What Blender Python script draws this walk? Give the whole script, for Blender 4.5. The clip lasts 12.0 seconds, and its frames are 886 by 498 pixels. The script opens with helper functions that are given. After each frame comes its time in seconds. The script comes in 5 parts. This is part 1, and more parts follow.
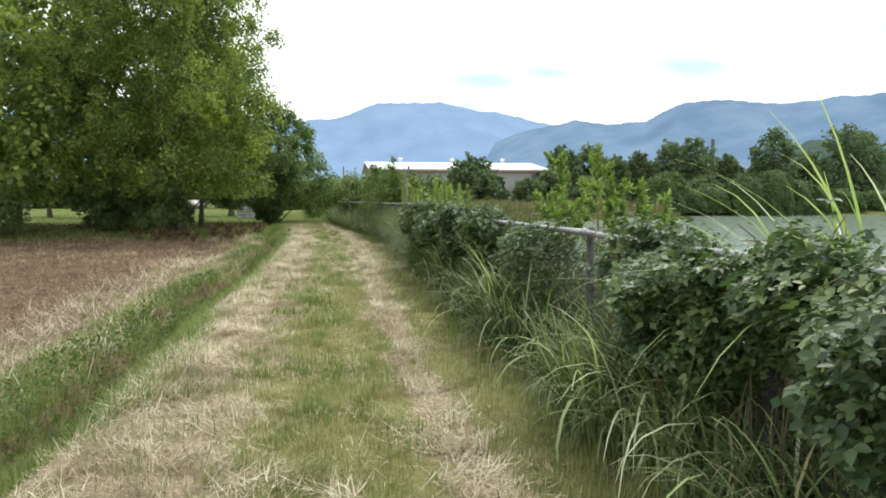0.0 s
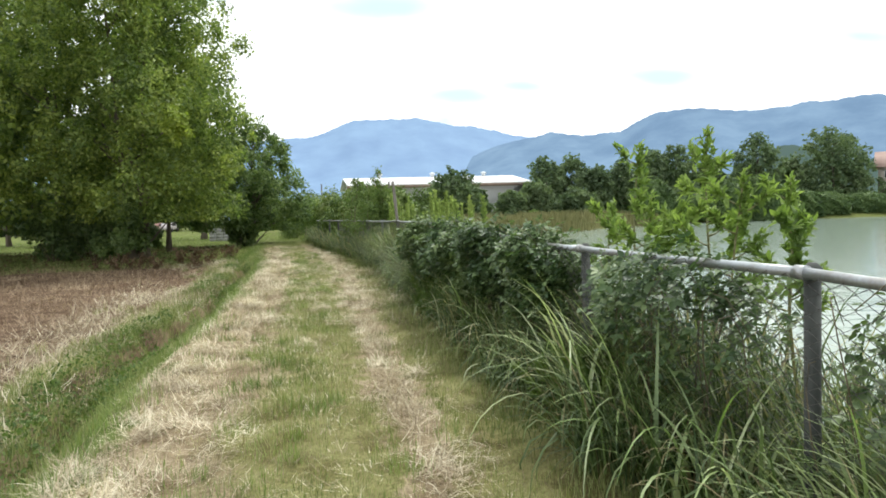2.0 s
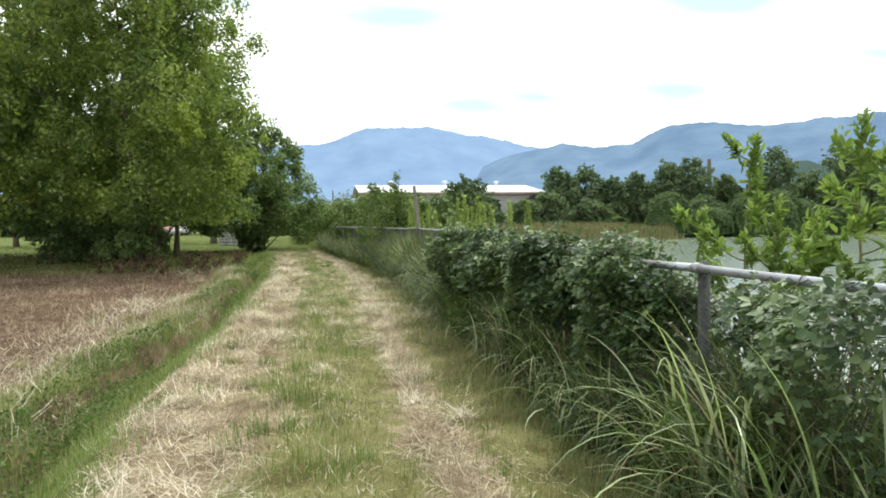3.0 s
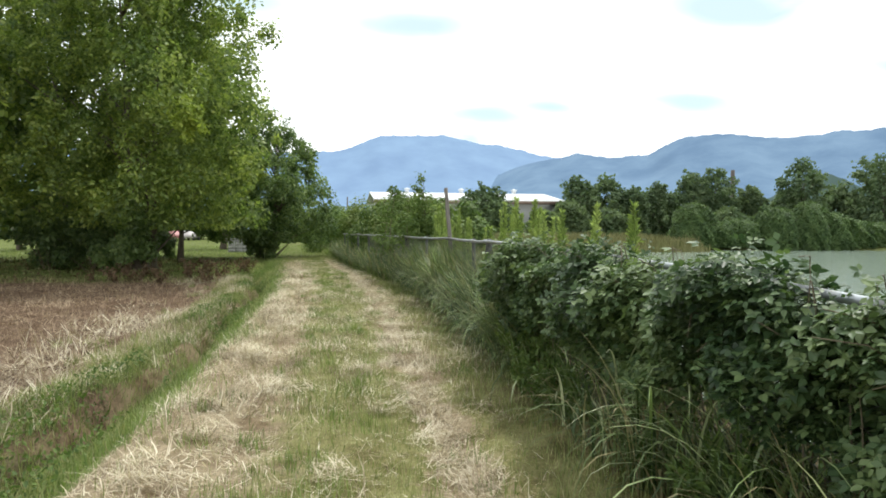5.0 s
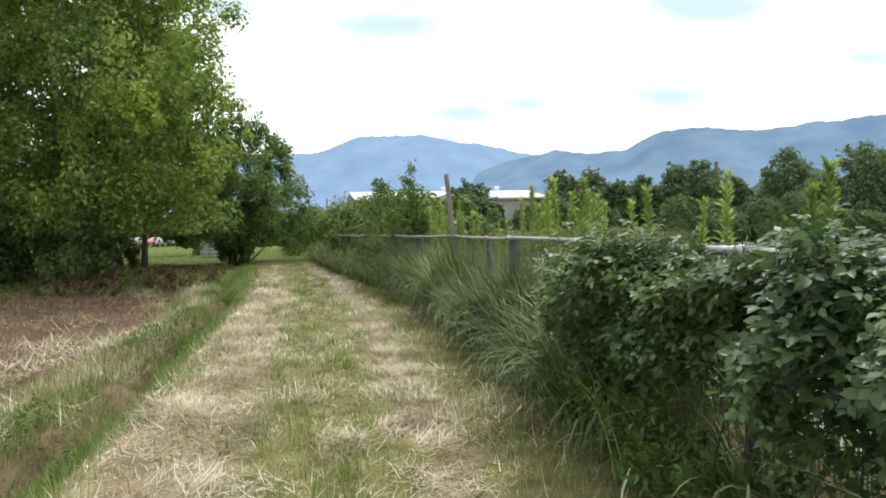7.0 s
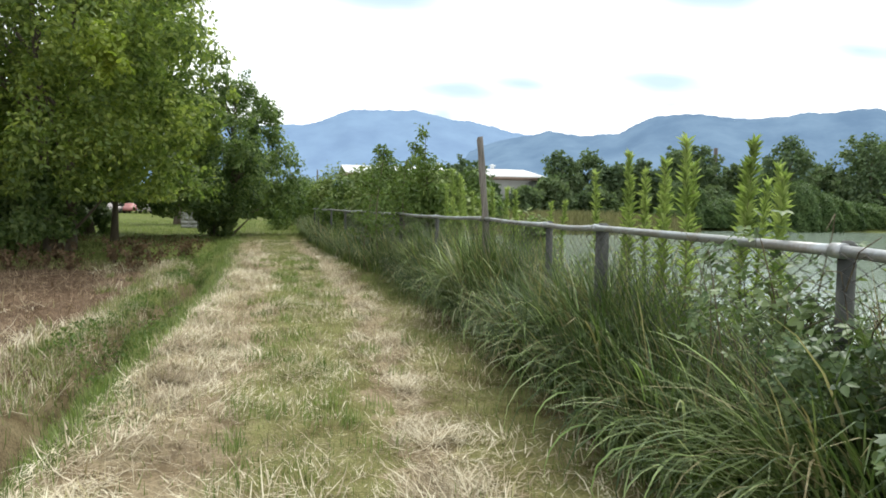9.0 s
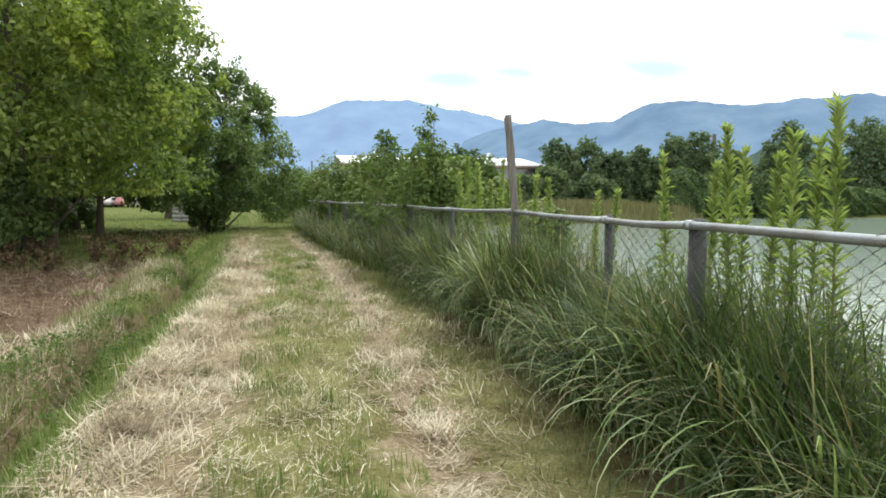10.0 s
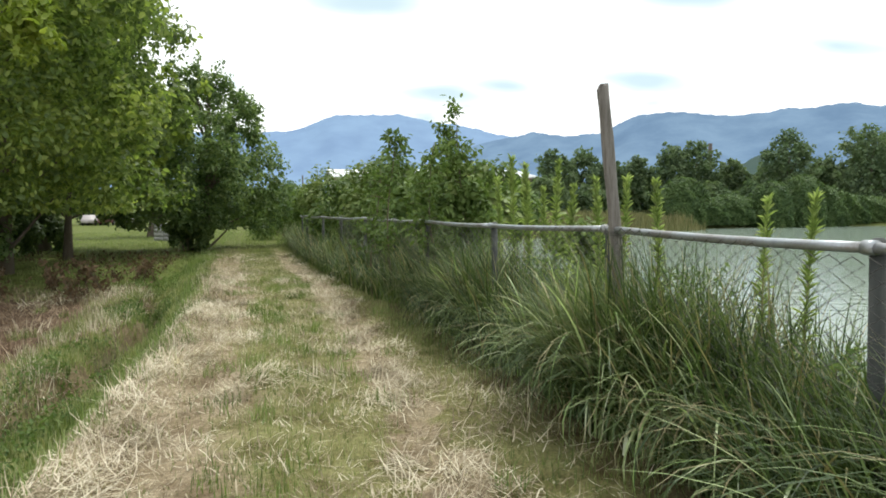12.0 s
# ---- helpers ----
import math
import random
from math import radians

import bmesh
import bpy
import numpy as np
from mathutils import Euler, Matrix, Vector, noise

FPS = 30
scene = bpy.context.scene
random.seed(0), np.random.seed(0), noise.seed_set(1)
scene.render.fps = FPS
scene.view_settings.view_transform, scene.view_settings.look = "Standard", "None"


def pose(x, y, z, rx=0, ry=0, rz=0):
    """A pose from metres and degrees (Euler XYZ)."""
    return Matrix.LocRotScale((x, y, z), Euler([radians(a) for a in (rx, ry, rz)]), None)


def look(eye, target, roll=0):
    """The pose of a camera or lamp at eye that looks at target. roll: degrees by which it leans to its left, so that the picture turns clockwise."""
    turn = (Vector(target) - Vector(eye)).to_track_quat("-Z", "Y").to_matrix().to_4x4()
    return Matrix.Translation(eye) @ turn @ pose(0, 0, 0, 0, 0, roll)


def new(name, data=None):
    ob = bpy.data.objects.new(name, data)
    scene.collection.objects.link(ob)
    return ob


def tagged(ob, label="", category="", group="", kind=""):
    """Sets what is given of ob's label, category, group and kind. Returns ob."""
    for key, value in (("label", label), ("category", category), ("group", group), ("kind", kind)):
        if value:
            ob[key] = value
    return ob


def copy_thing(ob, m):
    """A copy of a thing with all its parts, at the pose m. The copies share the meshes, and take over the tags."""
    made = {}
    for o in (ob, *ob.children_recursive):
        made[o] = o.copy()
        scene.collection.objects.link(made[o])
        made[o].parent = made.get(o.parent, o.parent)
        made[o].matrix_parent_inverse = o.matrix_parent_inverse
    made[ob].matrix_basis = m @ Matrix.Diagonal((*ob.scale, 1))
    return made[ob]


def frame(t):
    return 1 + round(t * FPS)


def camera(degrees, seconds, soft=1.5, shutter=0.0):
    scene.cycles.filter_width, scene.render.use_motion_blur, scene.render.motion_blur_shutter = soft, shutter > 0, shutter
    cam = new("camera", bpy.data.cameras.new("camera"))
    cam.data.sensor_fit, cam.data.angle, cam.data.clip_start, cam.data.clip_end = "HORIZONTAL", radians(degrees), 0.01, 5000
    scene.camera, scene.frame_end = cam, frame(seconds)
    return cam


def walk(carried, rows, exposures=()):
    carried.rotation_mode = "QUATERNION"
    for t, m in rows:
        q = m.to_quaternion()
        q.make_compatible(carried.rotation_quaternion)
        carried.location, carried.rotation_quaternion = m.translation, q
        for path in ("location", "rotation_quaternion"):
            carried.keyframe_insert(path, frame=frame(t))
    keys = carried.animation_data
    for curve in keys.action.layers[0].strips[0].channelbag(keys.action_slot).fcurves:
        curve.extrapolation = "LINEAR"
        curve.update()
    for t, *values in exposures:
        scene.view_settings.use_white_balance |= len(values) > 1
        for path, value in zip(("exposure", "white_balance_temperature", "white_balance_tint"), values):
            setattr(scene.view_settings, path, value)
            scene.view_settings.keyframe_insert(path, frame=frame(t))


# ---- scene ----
cam = camera(66.1, 12.0, soft=1.75)
METRES, EYE, TILT, LEAN, TURN = 16.0, 1.5, -4.2, 0.0, -9.45
ROWS = [
    (0.0, 0.0, 0.0, 0.0, 0.0, 0.0, 0.0),
    (0.5, -0.0097, 0.0415, 0.0048, -0.54, -0.91, -0.09),
    (1.0, -0.0095, 0.0847, 0.008, -1.7, 0.22, 1.1),
    (1.5, -0.0227, 0.1265, 0.0107, -2.53, 0.71, 1.39),
    (2.0, -0.0268, 0.1675, 0.0138, -1.63, 1.22, 1.86),
    (2.5, -0.0384, 0.2074, 0.0163, -0.52, 1.68, 1.25),
    (3.0, -0.0468, 0.2462, 0.0181, -0.9, 1.99, 0.66),
    (5.0, -0.0735, 0.409, 0.031, 0.16, 2.69, -0.28),
    (5.5, -0.0775, 0.4505, 0.0335, 1.86, 2.6, 0.85),
    (6.0, -0.0877, 0.4897, 0.0346, 0.52, 1.97, 0.83),
    (6.5, -0.0876, 0.5307, 0.0374, -0.2, 2.69, 1.62),
    (7.0, -0.0953, 0.5702, 0.0397, -1.34, 2.63, 1.29),
    (9.0, -0.1228, 0.7387, 0.0542, -2.35, 0.71, -0.82),
    (9.5, -0.1364, 0.7766, 0.0564, -3.35, -0.24, -0.92),
    (10.0, -0.1378, 0.821, 0.0613, -2.71, -0.13, -0.08),
    (10.5, -0.1467, 0.8626, 0.0647, -3.04, 0.06, 0.28),
    (11.0, -0.147, 0.9045, 0.0689, -2.26, 3.12, 1.02),
    (11.5, -0.1551, 0.9414, 0.0709, -1.78, 3.27, 1.23),
    (12.0, -0.1626, 0.9788, 0.0726, -3.41, 0.99, 0.7),
]
walk(cam, [(t, pose(0, 0, EYE, TILT, LEAN, TURN) @ pose(METRES * x, METRES * y, METRES * z, 90 + pitch, roll, yaw)) for t, x, y, z, yaw, pitch, roll in ROWS], [(0.0, 0.2, 6500, 6), (1.5, 0.3, 6500, 6), (5.5, 0.2, 6500, 6), (9.0, 0.16, 6500, 6), (10.5, 0.28, 6500, 7), (12.0, 0.11, 6500, 6)])

# ---- light ----
SUN_EL, SUN_AZ = 62.0, 36.0          # degrees; azimuth from +y towards +x
world = bpy.data.worlds.new("overcast_sky")
scene.world = world
world.use_nodes = True
wn, wl = world.node_tree.nodes, world.node_tree.links
wn.clear()
w_out = wn.new("ShaderNodeOutputWorld")
w_bg = wn.new("ShaderNodeBackground")
w_bg.inputs["Strength"].default_value = 0.1
w_sky = wn.new("ShaderNodeTexSky")
w_sky.sky_type = "NISHITA"
w_sky.sun_disc = False
w_sky.sun_elevation, w_sky.sun_rotation = radians(SUN_EL), radians(SUN_AZ)
w_co = wn.new("ShaderNodeTexCoord")
w_sep = wn.new("ShaderNodeSeparateXYZ")
wl.new(w_co.outputs["Generated"], w_sep.inputs[0])
# project the view direction on a flat cloud layer
w_add = wn.new("ShaderNodeMath"); w_add.operation = "ADD"; w_add.inputs[1].default_value = 0.18
wl.new(w_sep.outputs["Z"], w_add.inputs[0])
w_dx = wn.new("ShaderNodeMath"); w_dx.operation = "DIVIDE"
w_dy = wn.new("ShaderNodeMath"); w_dy.operation = "DIVIDE"
wl.new(w_sep.outputs["X"], w_dx.inputs[0]); wl.new(w_add.outputs[0], w_dx.inputs[1])
wl.new(w_sep.outputs["Y"], w_dy.inputs[0]); wl.new(w_add.outputs[0], w_dy.inputs[1])
w_com = wn.new("ShaderNodeCombineXYZ")
wl.new(w_dx.outputs[0], w_com.inputs[0]); wl.new(w_dy.outputs[0], w_com.inputs[1])
w_noise = wn.new("ShaderNodeTexNoise")
w_noise.inputs["Scale"].default_value = 2.1
w_noise.inputs["Detail"].default_value = 3.5
w_noise.inputs["Roughness"].default_value = 0.45
wl.new(w_com.outputs[0], w_noise.inputs["Vector"])
w_ramp = wn.new("ShaderNodeValToRGB")
w_ramp.color_ramp.elements[0].position = 0.26
w_ramp.color_ramp.elements[1].position = 0.40
wl.new(w_noise.outputs["Fac"], w_ramp.inputs[0])
# soft ragged gaps in the cloud: place in the cloud layer, half widths
w_cover = w_ramp.outputs[0]
for gap_x, gap_y, gap_w, gap_h in ((0.60, 2.75, 0.20, 0.13), (0.86, 2.62, 0.16, 0.10), (1.34, 2.40, 0.24, 0.13), (0.27, 2.04, 0.22, 0.10), (-0.25, 1.95, 0.16, 0.10), (1.05, 1.75, 0.2, 0.1), (1.75, 1.9, 0.2, 0.1)):
    g_sub = wn.new("ShaderNodeVectorMath"); g_sub.operation = "SUBTRACT"; g_sub.inputs[1].default_value = (gap_x, gap_y, 0)
    wl.new(w_com.outputs[0], g_sub.inputs[0])
    g_mul = wn.new("ShaderNodeVectorMath"); g_mul.operation = "MULTIPLY"; g_mul.inputs[1].default_value = (1 / gap_w, 1 / gap_h, 0)
    wl.new(g_sub.outputs[0], g_mul.inputs[0])
    g_len = wn.new("ShaderNodeVectorMath"); g_len.operation = "LENGTH"
    wl.new(g_mul.outputs[0], g_len.inputs[0])
    g_rag = wn.new("ShaderNodeMath"); g_rag.operation = "MULTIPLY_ADD"; g_rag.inputs[1].default_value = 2.2
    wl.new(w_noise.outputs["Fac"], g_rag.inputs[0]); wl.new(g_len.outputs["Value"], g_rag.inputs[2])
    g_map = wn.new("ShaderNodeMapRange"); g_map.interpolation_type = "SMOOTHSTEP"
    g_map.inputs["From Min"].default_value, g_map.inputs["From Max"].default_value = 1.25, 2.6
    wl.new(g_rag.outputs[0], g_map.inputs["Value"])
    g_min = wn.new("ShaderNodeMath"); g_min.operation = "MINIMUM"
    wl.new(w_cover, g_min.inputs[0]); wl.new(g_map.outputs[0], g_min.inputs[1])
    w_cover = g_min.outputs[0]
w_mix = wn.new("ShaderNodeMix"); w_mix.data_type = "RGBA"
w_lift = wn.new("ShaderNodeMix"); w_lift.data_type = "RGBA"; w_lift.inputs["Factor"].default_value = 0.8
wl.new(w_sky.outputs[0], w_lift.inputs["A"]); w_lift.inputs["B"].default_value = (7.6, 9.2, 9.9, 1)
wl.new(w_cover, w_mix.inputs["Factor"])
wl.new(w_lift.outputs["Result"], w_mix.inputs["A"])
w_mix.inputs["B"].default_value = (13.0, 13.2, 13.4, 1)
wl.new(w_mix.outputs["Result"], w_bg.inputs["Color"])
wl.new(w_bg.outputs[0], w_out.inputs[0])

sun = new("sun", bpy.data.lights.new("sun", "SUN"))
sun.data.energy, sun.data.angle, sun.data.color = 2.4, radians(6), (1.0, 0.97, 0.91)
sun_way = Vector((math.sin(radians(SUN_AZ)) * math.cos(radians(SUN_EL)), math.cos(radians(SUN_AZ)) * math.cos(radians(SUN_EL)), math.sin(radians(SUN_EL))))
sun.matrix_world = look(sun_way * 50, (0, 0, 0))

# ---- materials ----
def mat_new(name):
    m = bpy.data.materials.new(name)
    m.use_nodes = True
    m.node_tree.nodes.clear()
    return m, m.node_tree.nodes, m.node_tree.links


def ramp_of(nodes, stops):
    r = nodes.new("ShaderNodeValToRGB")
    els = r.color_ramp.elements
    while len(els) < len(stops):
        els.new(0.5)
    for e, (p, c) in zip(els, stops):
        e.position, e.color = p, (*c, 1)
    return r


def leafy(name, dark, mid, bright, trans=0.3, rough=0.5, gloss=0.4, patch=0.6):
    """Foliage: colour varies leaf by leaf and in broad patches; light passes through."""
    m, n, l = mat_new(name)
    out = n.new("ShaderNodeOutputMaterial")
    geo = n.new("ShaderNodeNewGeometry")
    tex = n.new("ShaderNodeTexNoise"); tex.inputs["Scale"].default_value = patch; tex.inputs["Detail"].default_value = 2
    l.new(geo.outputs["Position"], tex.inputs["Vector"])
    a = n.new("ShaderNodeMath"); a.operation = "MULTIPLY_ADD"; a.inputs[1].default_value = 1.3; a.inputs[2].default_value = -0.4
    l.new(tex.outputs["Fac"], a.inputs[0])
    b = n.new("ShaderNodeMath"); b.operation = "MULTIPLY_ADD"; b.inputs[1].default_value = 0.6
    l.new(geo.outputs["Random Per Island"], b.inputs[0]); l.new(a.outputs[0], b.inputs[2])
    r = ramp_of(n, [(0.15, dark), (0.5, mid), (0.9, bright)])
    l.new(b.outputs[0], r.inputs[0])
    p = n.new("ShaderNodeBsdfPrincipled")
    p.inputs["Roughness"].default_value = rough
    p.inputs["Specular IOR Level"].default_value = gloss
    l.new(r.outputs[0], p.inputs["Base Color"])
    t = n.new("ShaderNodeBsdfTranslucent")
    warm = n.new("ShaderNodeMix"); warm.data_type = "RGBA"; warm.blend_type = "MULTIPLY"; warm.inputs["Factor"].default_value = 1
    warm.inputs["B"].default_value = (1.15, 1.25, 0.75, 1)
    l.new(r.outputs[0], warm.inputs["A"]); l.new(warm.outputs["Result"], t.inputs["Color"])
    mix = n.new("ShaderNodeMixShader"); mix.inputs[0].default_value = trans
    l.new(p.outputs[0], mix.inputs[1]); l.new(t.outputs[0], mix.inputs[2]); l.new(mix.outputs[0], out.inputs[0])
    return m


def surface(name, stops, scale=4.0, rough=0.8, metal=0.0, bump=0.2, fine=30.0, stretch=(1, 1, 1), per_object=0.0):
    """A hard surface: two scales of noise in colour and relief."""
    m, n, l = mat_new(name)
    out = n.new("ShaderNodeOutputMaterial")
    co = n.new("ShaderNodeTexCoord")
    mp = n.new("ShaderNodeMapping"); mp.inputs["Scale"].default_value = stretch
    l.new(co.outputs["Object"], mp.inputs[0])
    t1 = n.new("ShaderNodeTexNoise"); t1.inputs["Scale"].default_value = scale; t1.inputs["Detail"].default_value = 5
    t2 = n.new("ShaderNodeTexNoise"); t2.inputs["Scale"].default_value = fine; t2.inputs["Detail"].default_value = 4
    l.new(mp.outputs[0], t1.inputs["Vector"]); l.new(mp.outputs[0], t2.inputs["Vector"])
    a = n.new("ShaderNodeMath"); a.operation = "MULTIPLY_ADD"; a.inputs[1].default_value = 0.4
    l.new(t2.outputs["Fac"], a.inputs[0]); l.new(t1.outputs["Fac"], a.inputs[2])
    info = n.new("ShaderNodeObjectInfo")
    c = n.new("ShaderNodeMath"); c.operation = "MULTIPLY_ADD"; c.inputs[1].default_value = per_object
    l.new(info.outputs["Random"], c.inputs[0]); l.new(a.outputs[0], c.inputs[2])
    r = ramp_of(n, stops)
    l.new(c.outputs[0], r.inputs[0])
    p = n.new("ShaderNodeBsdfPrincipled")
    p.inputs["Roughness"].default_value, p.inputs["Metallic"].default_value = rough, metal
    l.new(r.outputs[0], p.inputs["Base Color"])
    bp = n.new("ShaderNodeBump"); bp.inputs["Strength"].default_value = bump; bp.inputs["Distance"].default_value = 0.02
    l.new(a.outputs[0], bp.inputs["Height"]); l.new(bp.outputs[0], p.inputs["Normal"])
    l.new(p.outputs[0], out.inputs[0])
    return m


M_TREE = leafy("tree_leaf", (0.085, 0.13, 0.04), (0.175, 0.24, 0.068), (0.35, 0.405, 0.11), 0.55, 0.5, 0.4, 0.5)
M_YELLOW = leafy("yellowing_leaf", (0.17, 0.23, 0.04), (0.28, 0.35, 0.06), (0.42, 0.47, 0.10), 0.5, 0.5, 0.4, 0.6)
M_TREE_DARK = leafy("dark_tree_leaf", (0.068, 0.11, 0.048), (0.128, 0.192, 0.072), (0.22, 0.285, 0.105), 0.47, 0.5, 0.4, 0.4)
# far leaves: aerial haze mixed into the leaf colour, paler and bluer
M_FAR = leafy("hazed_far_leaf", (0.078, 0.12, 0.07), (0.12, 0.172, 0.09), (0.165, 0.215, 0.11), 0.38, 0.7, 0.2, 0.15)
M_KUDZU = leafy("creeper_leaf", (0.06, 0.10, 0.03), (0.10, 0.16, 0.04), (0.16, 0.22, 0.06), 0.3, 0.6, 0.3, 0.2)
M_CREEPER = leafy("creeper_cover", (0.05, 0.09, 0.035), (0.085, 0.14, 0.048), (0.13, 0.19, 0.065), 0.25, 0.6, 0.3, 0.5)
M_BRAMBLE = leafy("bramble_leaf", (0.030, 0.060, 0.026), (0.070, 0.12, 0.044), (0.17, 0.23, 0.095), 0.28, 0.44, 0.4, 1.2)
M_SHOOT = leafy("young_shoot_leaf", (0.095, 0.155, 0.04), (0.17, 0.25, 0.062), (0.32, 0.42, 0.12), 0.45, 0.45, 0.4, 1.4)
M_WEED = leafy("weed_leaf", (0.15, 0.21, 0.06), (0.27, 0.35, 0.115), (0.45, 0.52, 0.22), 0.5, 0.5, 0.4, 1.5)
M_TALL = leafy("tall_grass_blade", (0.032, 0.058, 0.02), (0.068, 0.11, 0.034), (0.20, 0.25, 0.10), 0.3, 0.45, 0.4, 1.0)
M_PALE = leafy("pale_grass_blade", (0.12, 0.18, 0.065), (0.25, 0.32, 0.14), (0.56, 0.60, 0.40), 0.2, 0.35, 0.6, 1.0)
M_BLADE = leafy("reed_grass_blade", (0.18, 0.28, 0.08), (0.34, 0.45, 0.18), (0.62, 0.68, 0.42), 0.35, 0.4, 0.5, 1.0)
M_DRY = leafy("dry_grass_blade", (0.16, 0.13, 0.07), (0.30, 0.26, 0.14), (0.46, 0.42, 0.26), 0.25, 0.6, 0.3, 1.0)
M_TURF = leafy("path_grass_blade", (0.08, 0.115, 0.035), (0.178, 0.222, 0.07), (0.375, 0.365, 0.185), 0.3, 0.6, 0.3, 0.9)
M_GREEN = leafy("green_grass_blade", (0.085, 0.135, 0.03), (0.145, 0.21, 0.05), (0.25, 0.30, 0.10), 0.35, 0.5, 0.3, 0.9)
M_STRAW = leafy("dry_straw", (0.155, 0.115, 0.075), (0.40, 0.338, 0.24), (0.75, 0.69, 0.55), 0.15, 0.7, 0.25, 1.2)
M_FRESH = leafy("fresh_grass_blade", (0.09, 0.14, 0.038), (0.16, 0.225, 0.065), (0.28, 0.33, 0.13), 0.35, 0.5, 0.3, 0.9)
M_HAY = leafy("bleached_hay", (0.20, 0.15, 0.10), (0.44, 0.36, 0.26), (0.76, 0.69, 0.55), 0.15, 0.7, 0.25, 1.2)
M_STUBBLE = leafy("field_stubble", (0.105, 0.068, 0.045), (0.235, 0.166, 0.115), (0.47, 0.375, 0.265), 0.1, 0.8, 0.2, 0.5)
M_DEADLEAF = leafy("dead_leaf", (0.06, 0.040, 0.022), (0.11, 0.072, 0.042), (0.19, 0.13, 0.08), 0.15, 0.8, 0.2, 2.0)
M_REED = leafy("reed_blade", (0.10, 0.11, 0.05), (0.17, 0.17, 0.08), (0.25, 0.23, 0.12), 0.2, 0.7, 0.2, 0.12)
M_BARK = surface("bark", [(0.3, (0.05, 0.04, 0.03)), (0.9, (0.16, 0.13, 0.10))], 3, 0.9, 0, 0.8, 25, (1, 1, 0.25))
M_STEM = surface("green_stem", [(0.3, (0.10, 0.13, 0.05)), (0.9, (0.22, 0.20, 0.09))], 6, 0.7, 0, 0.2)
M_TWIG = surface("brown_twig", [(0.3, (0.06, 0.05, 0.032)), (0.9, (0.15, 0.12, 0.075))], 6, 0.85, 0, 0.3)
M_ZINC = surface("galvanised_steel", [(0.3, (0.26, 0.28, 0.30)), (0.65, (0.38, 0.41, 0.44)), (0.95, (0.27, 0.26, 0.25))], 5, 0.45, 0.75, 0.08, 60, (1, 1, 1), 0.1)
M_POST = surface("weathered_post_steel", [(0.3, (0.022, 0.026, 0.025)), (0.9, (0.055, 0.06, 0.056))], 5, 0.8, 0.0, 0.05, 50, (1, 1, 1), 0.1)
M_WIRE = surface("fence_wire", [(0.3, (0.05, 0.048, 0.045)), (0.9, (0.12, 0.115, 0.11))], 9, 0.6, 0.2, 0.05)
M_OLDWOOD = surface("weathered_timber", [(0.25, (0.06, 0.052, 0.045)), (0.6, (0.15, 0.135, 0.12)), (0.95, (0.26, 0.24, 0.22))], 7, 0.9, 0, 0.9, 40, (6, 6, 0.5))
M_CONCRETE = surface("concrete", [(0.3, (0.24, 0.24, 0.24)), (0.9, (0.42, 0.42, 0.41))], 2, 0.9, 0, 0.2)
M_PANEL = surface("factory_cladding", [(0.3, (0.26, 0.27, 0.27)), (0.9, (0.36, 0.37, 0.37))], 0.4, 0.7, 0, 0.05)
M_ROOF = surface("pale_metal_roof", [(0.3, (0.62, 0.64, 0.67)), (0.9, (0.78, 0.80, 0.82))], 0.3, 0.5, 0.0, 0.05)
M_EAVE = surface("rusty_gutter", [(0.3, (0.14, 0.10, 0.08)), (0.9, (0.26, 0.19, 0.15))], 1, 0.8, 0, 0.1)
M_PLASTER = surface("cream_render", [(0.3, (0.45, 0.40, 0.36)), (0.9, (0.58, 0.52, 0.47))], 1, 0.9, 0, 0.1)
M_TILE = surface("clay_roof", [(0.3, (0.22, 0.14, 0.12)), (0.9, (0.36, 0.25, 0.22))], 1, 0.8, 0, 0.2)
M_GLASS = surface("dark_window", [(0.3, (0.03, 0.035, 0.04)), (0.9, (0.06, 0.065, 0.07))], 1, 0.1, 0, 0.0)
M_POLE = surface("dark_pole", [(0.3, (0.05, 0.045, 0.04)), (0.9, (0.12, 0.10, 0.09))], 2, 0.8, 0, 0.2)
M_RED = surface("dull_red_paint", [(0.3, (0.24, 0.08, 0.08)), (0.9, (0.4, 0.18, 0.17))], 2, 0.5, 0, 0.05)
M_WHITE = surface("white_paint", [(0.3, (0.65, 0.65, 0.65)), (0.9, (0.8, 0.8, 0.8))], 2, 0.5, 0, 0.05)
M_SILVER = surface("dusty_silver_paint", [(0.3, (0.30, 0.27, 0.27)), (0.9, (0.42, 0.38, 0.38))], 2, 0.5, 0, 0.05)
M_RUBBER = surface("tyre_rubber", [(0.3, (0.02, 0.02, 0.02)), (0.9, (0.04, 0.04, 0.04))], 2, 0.8, 0, 0.05)


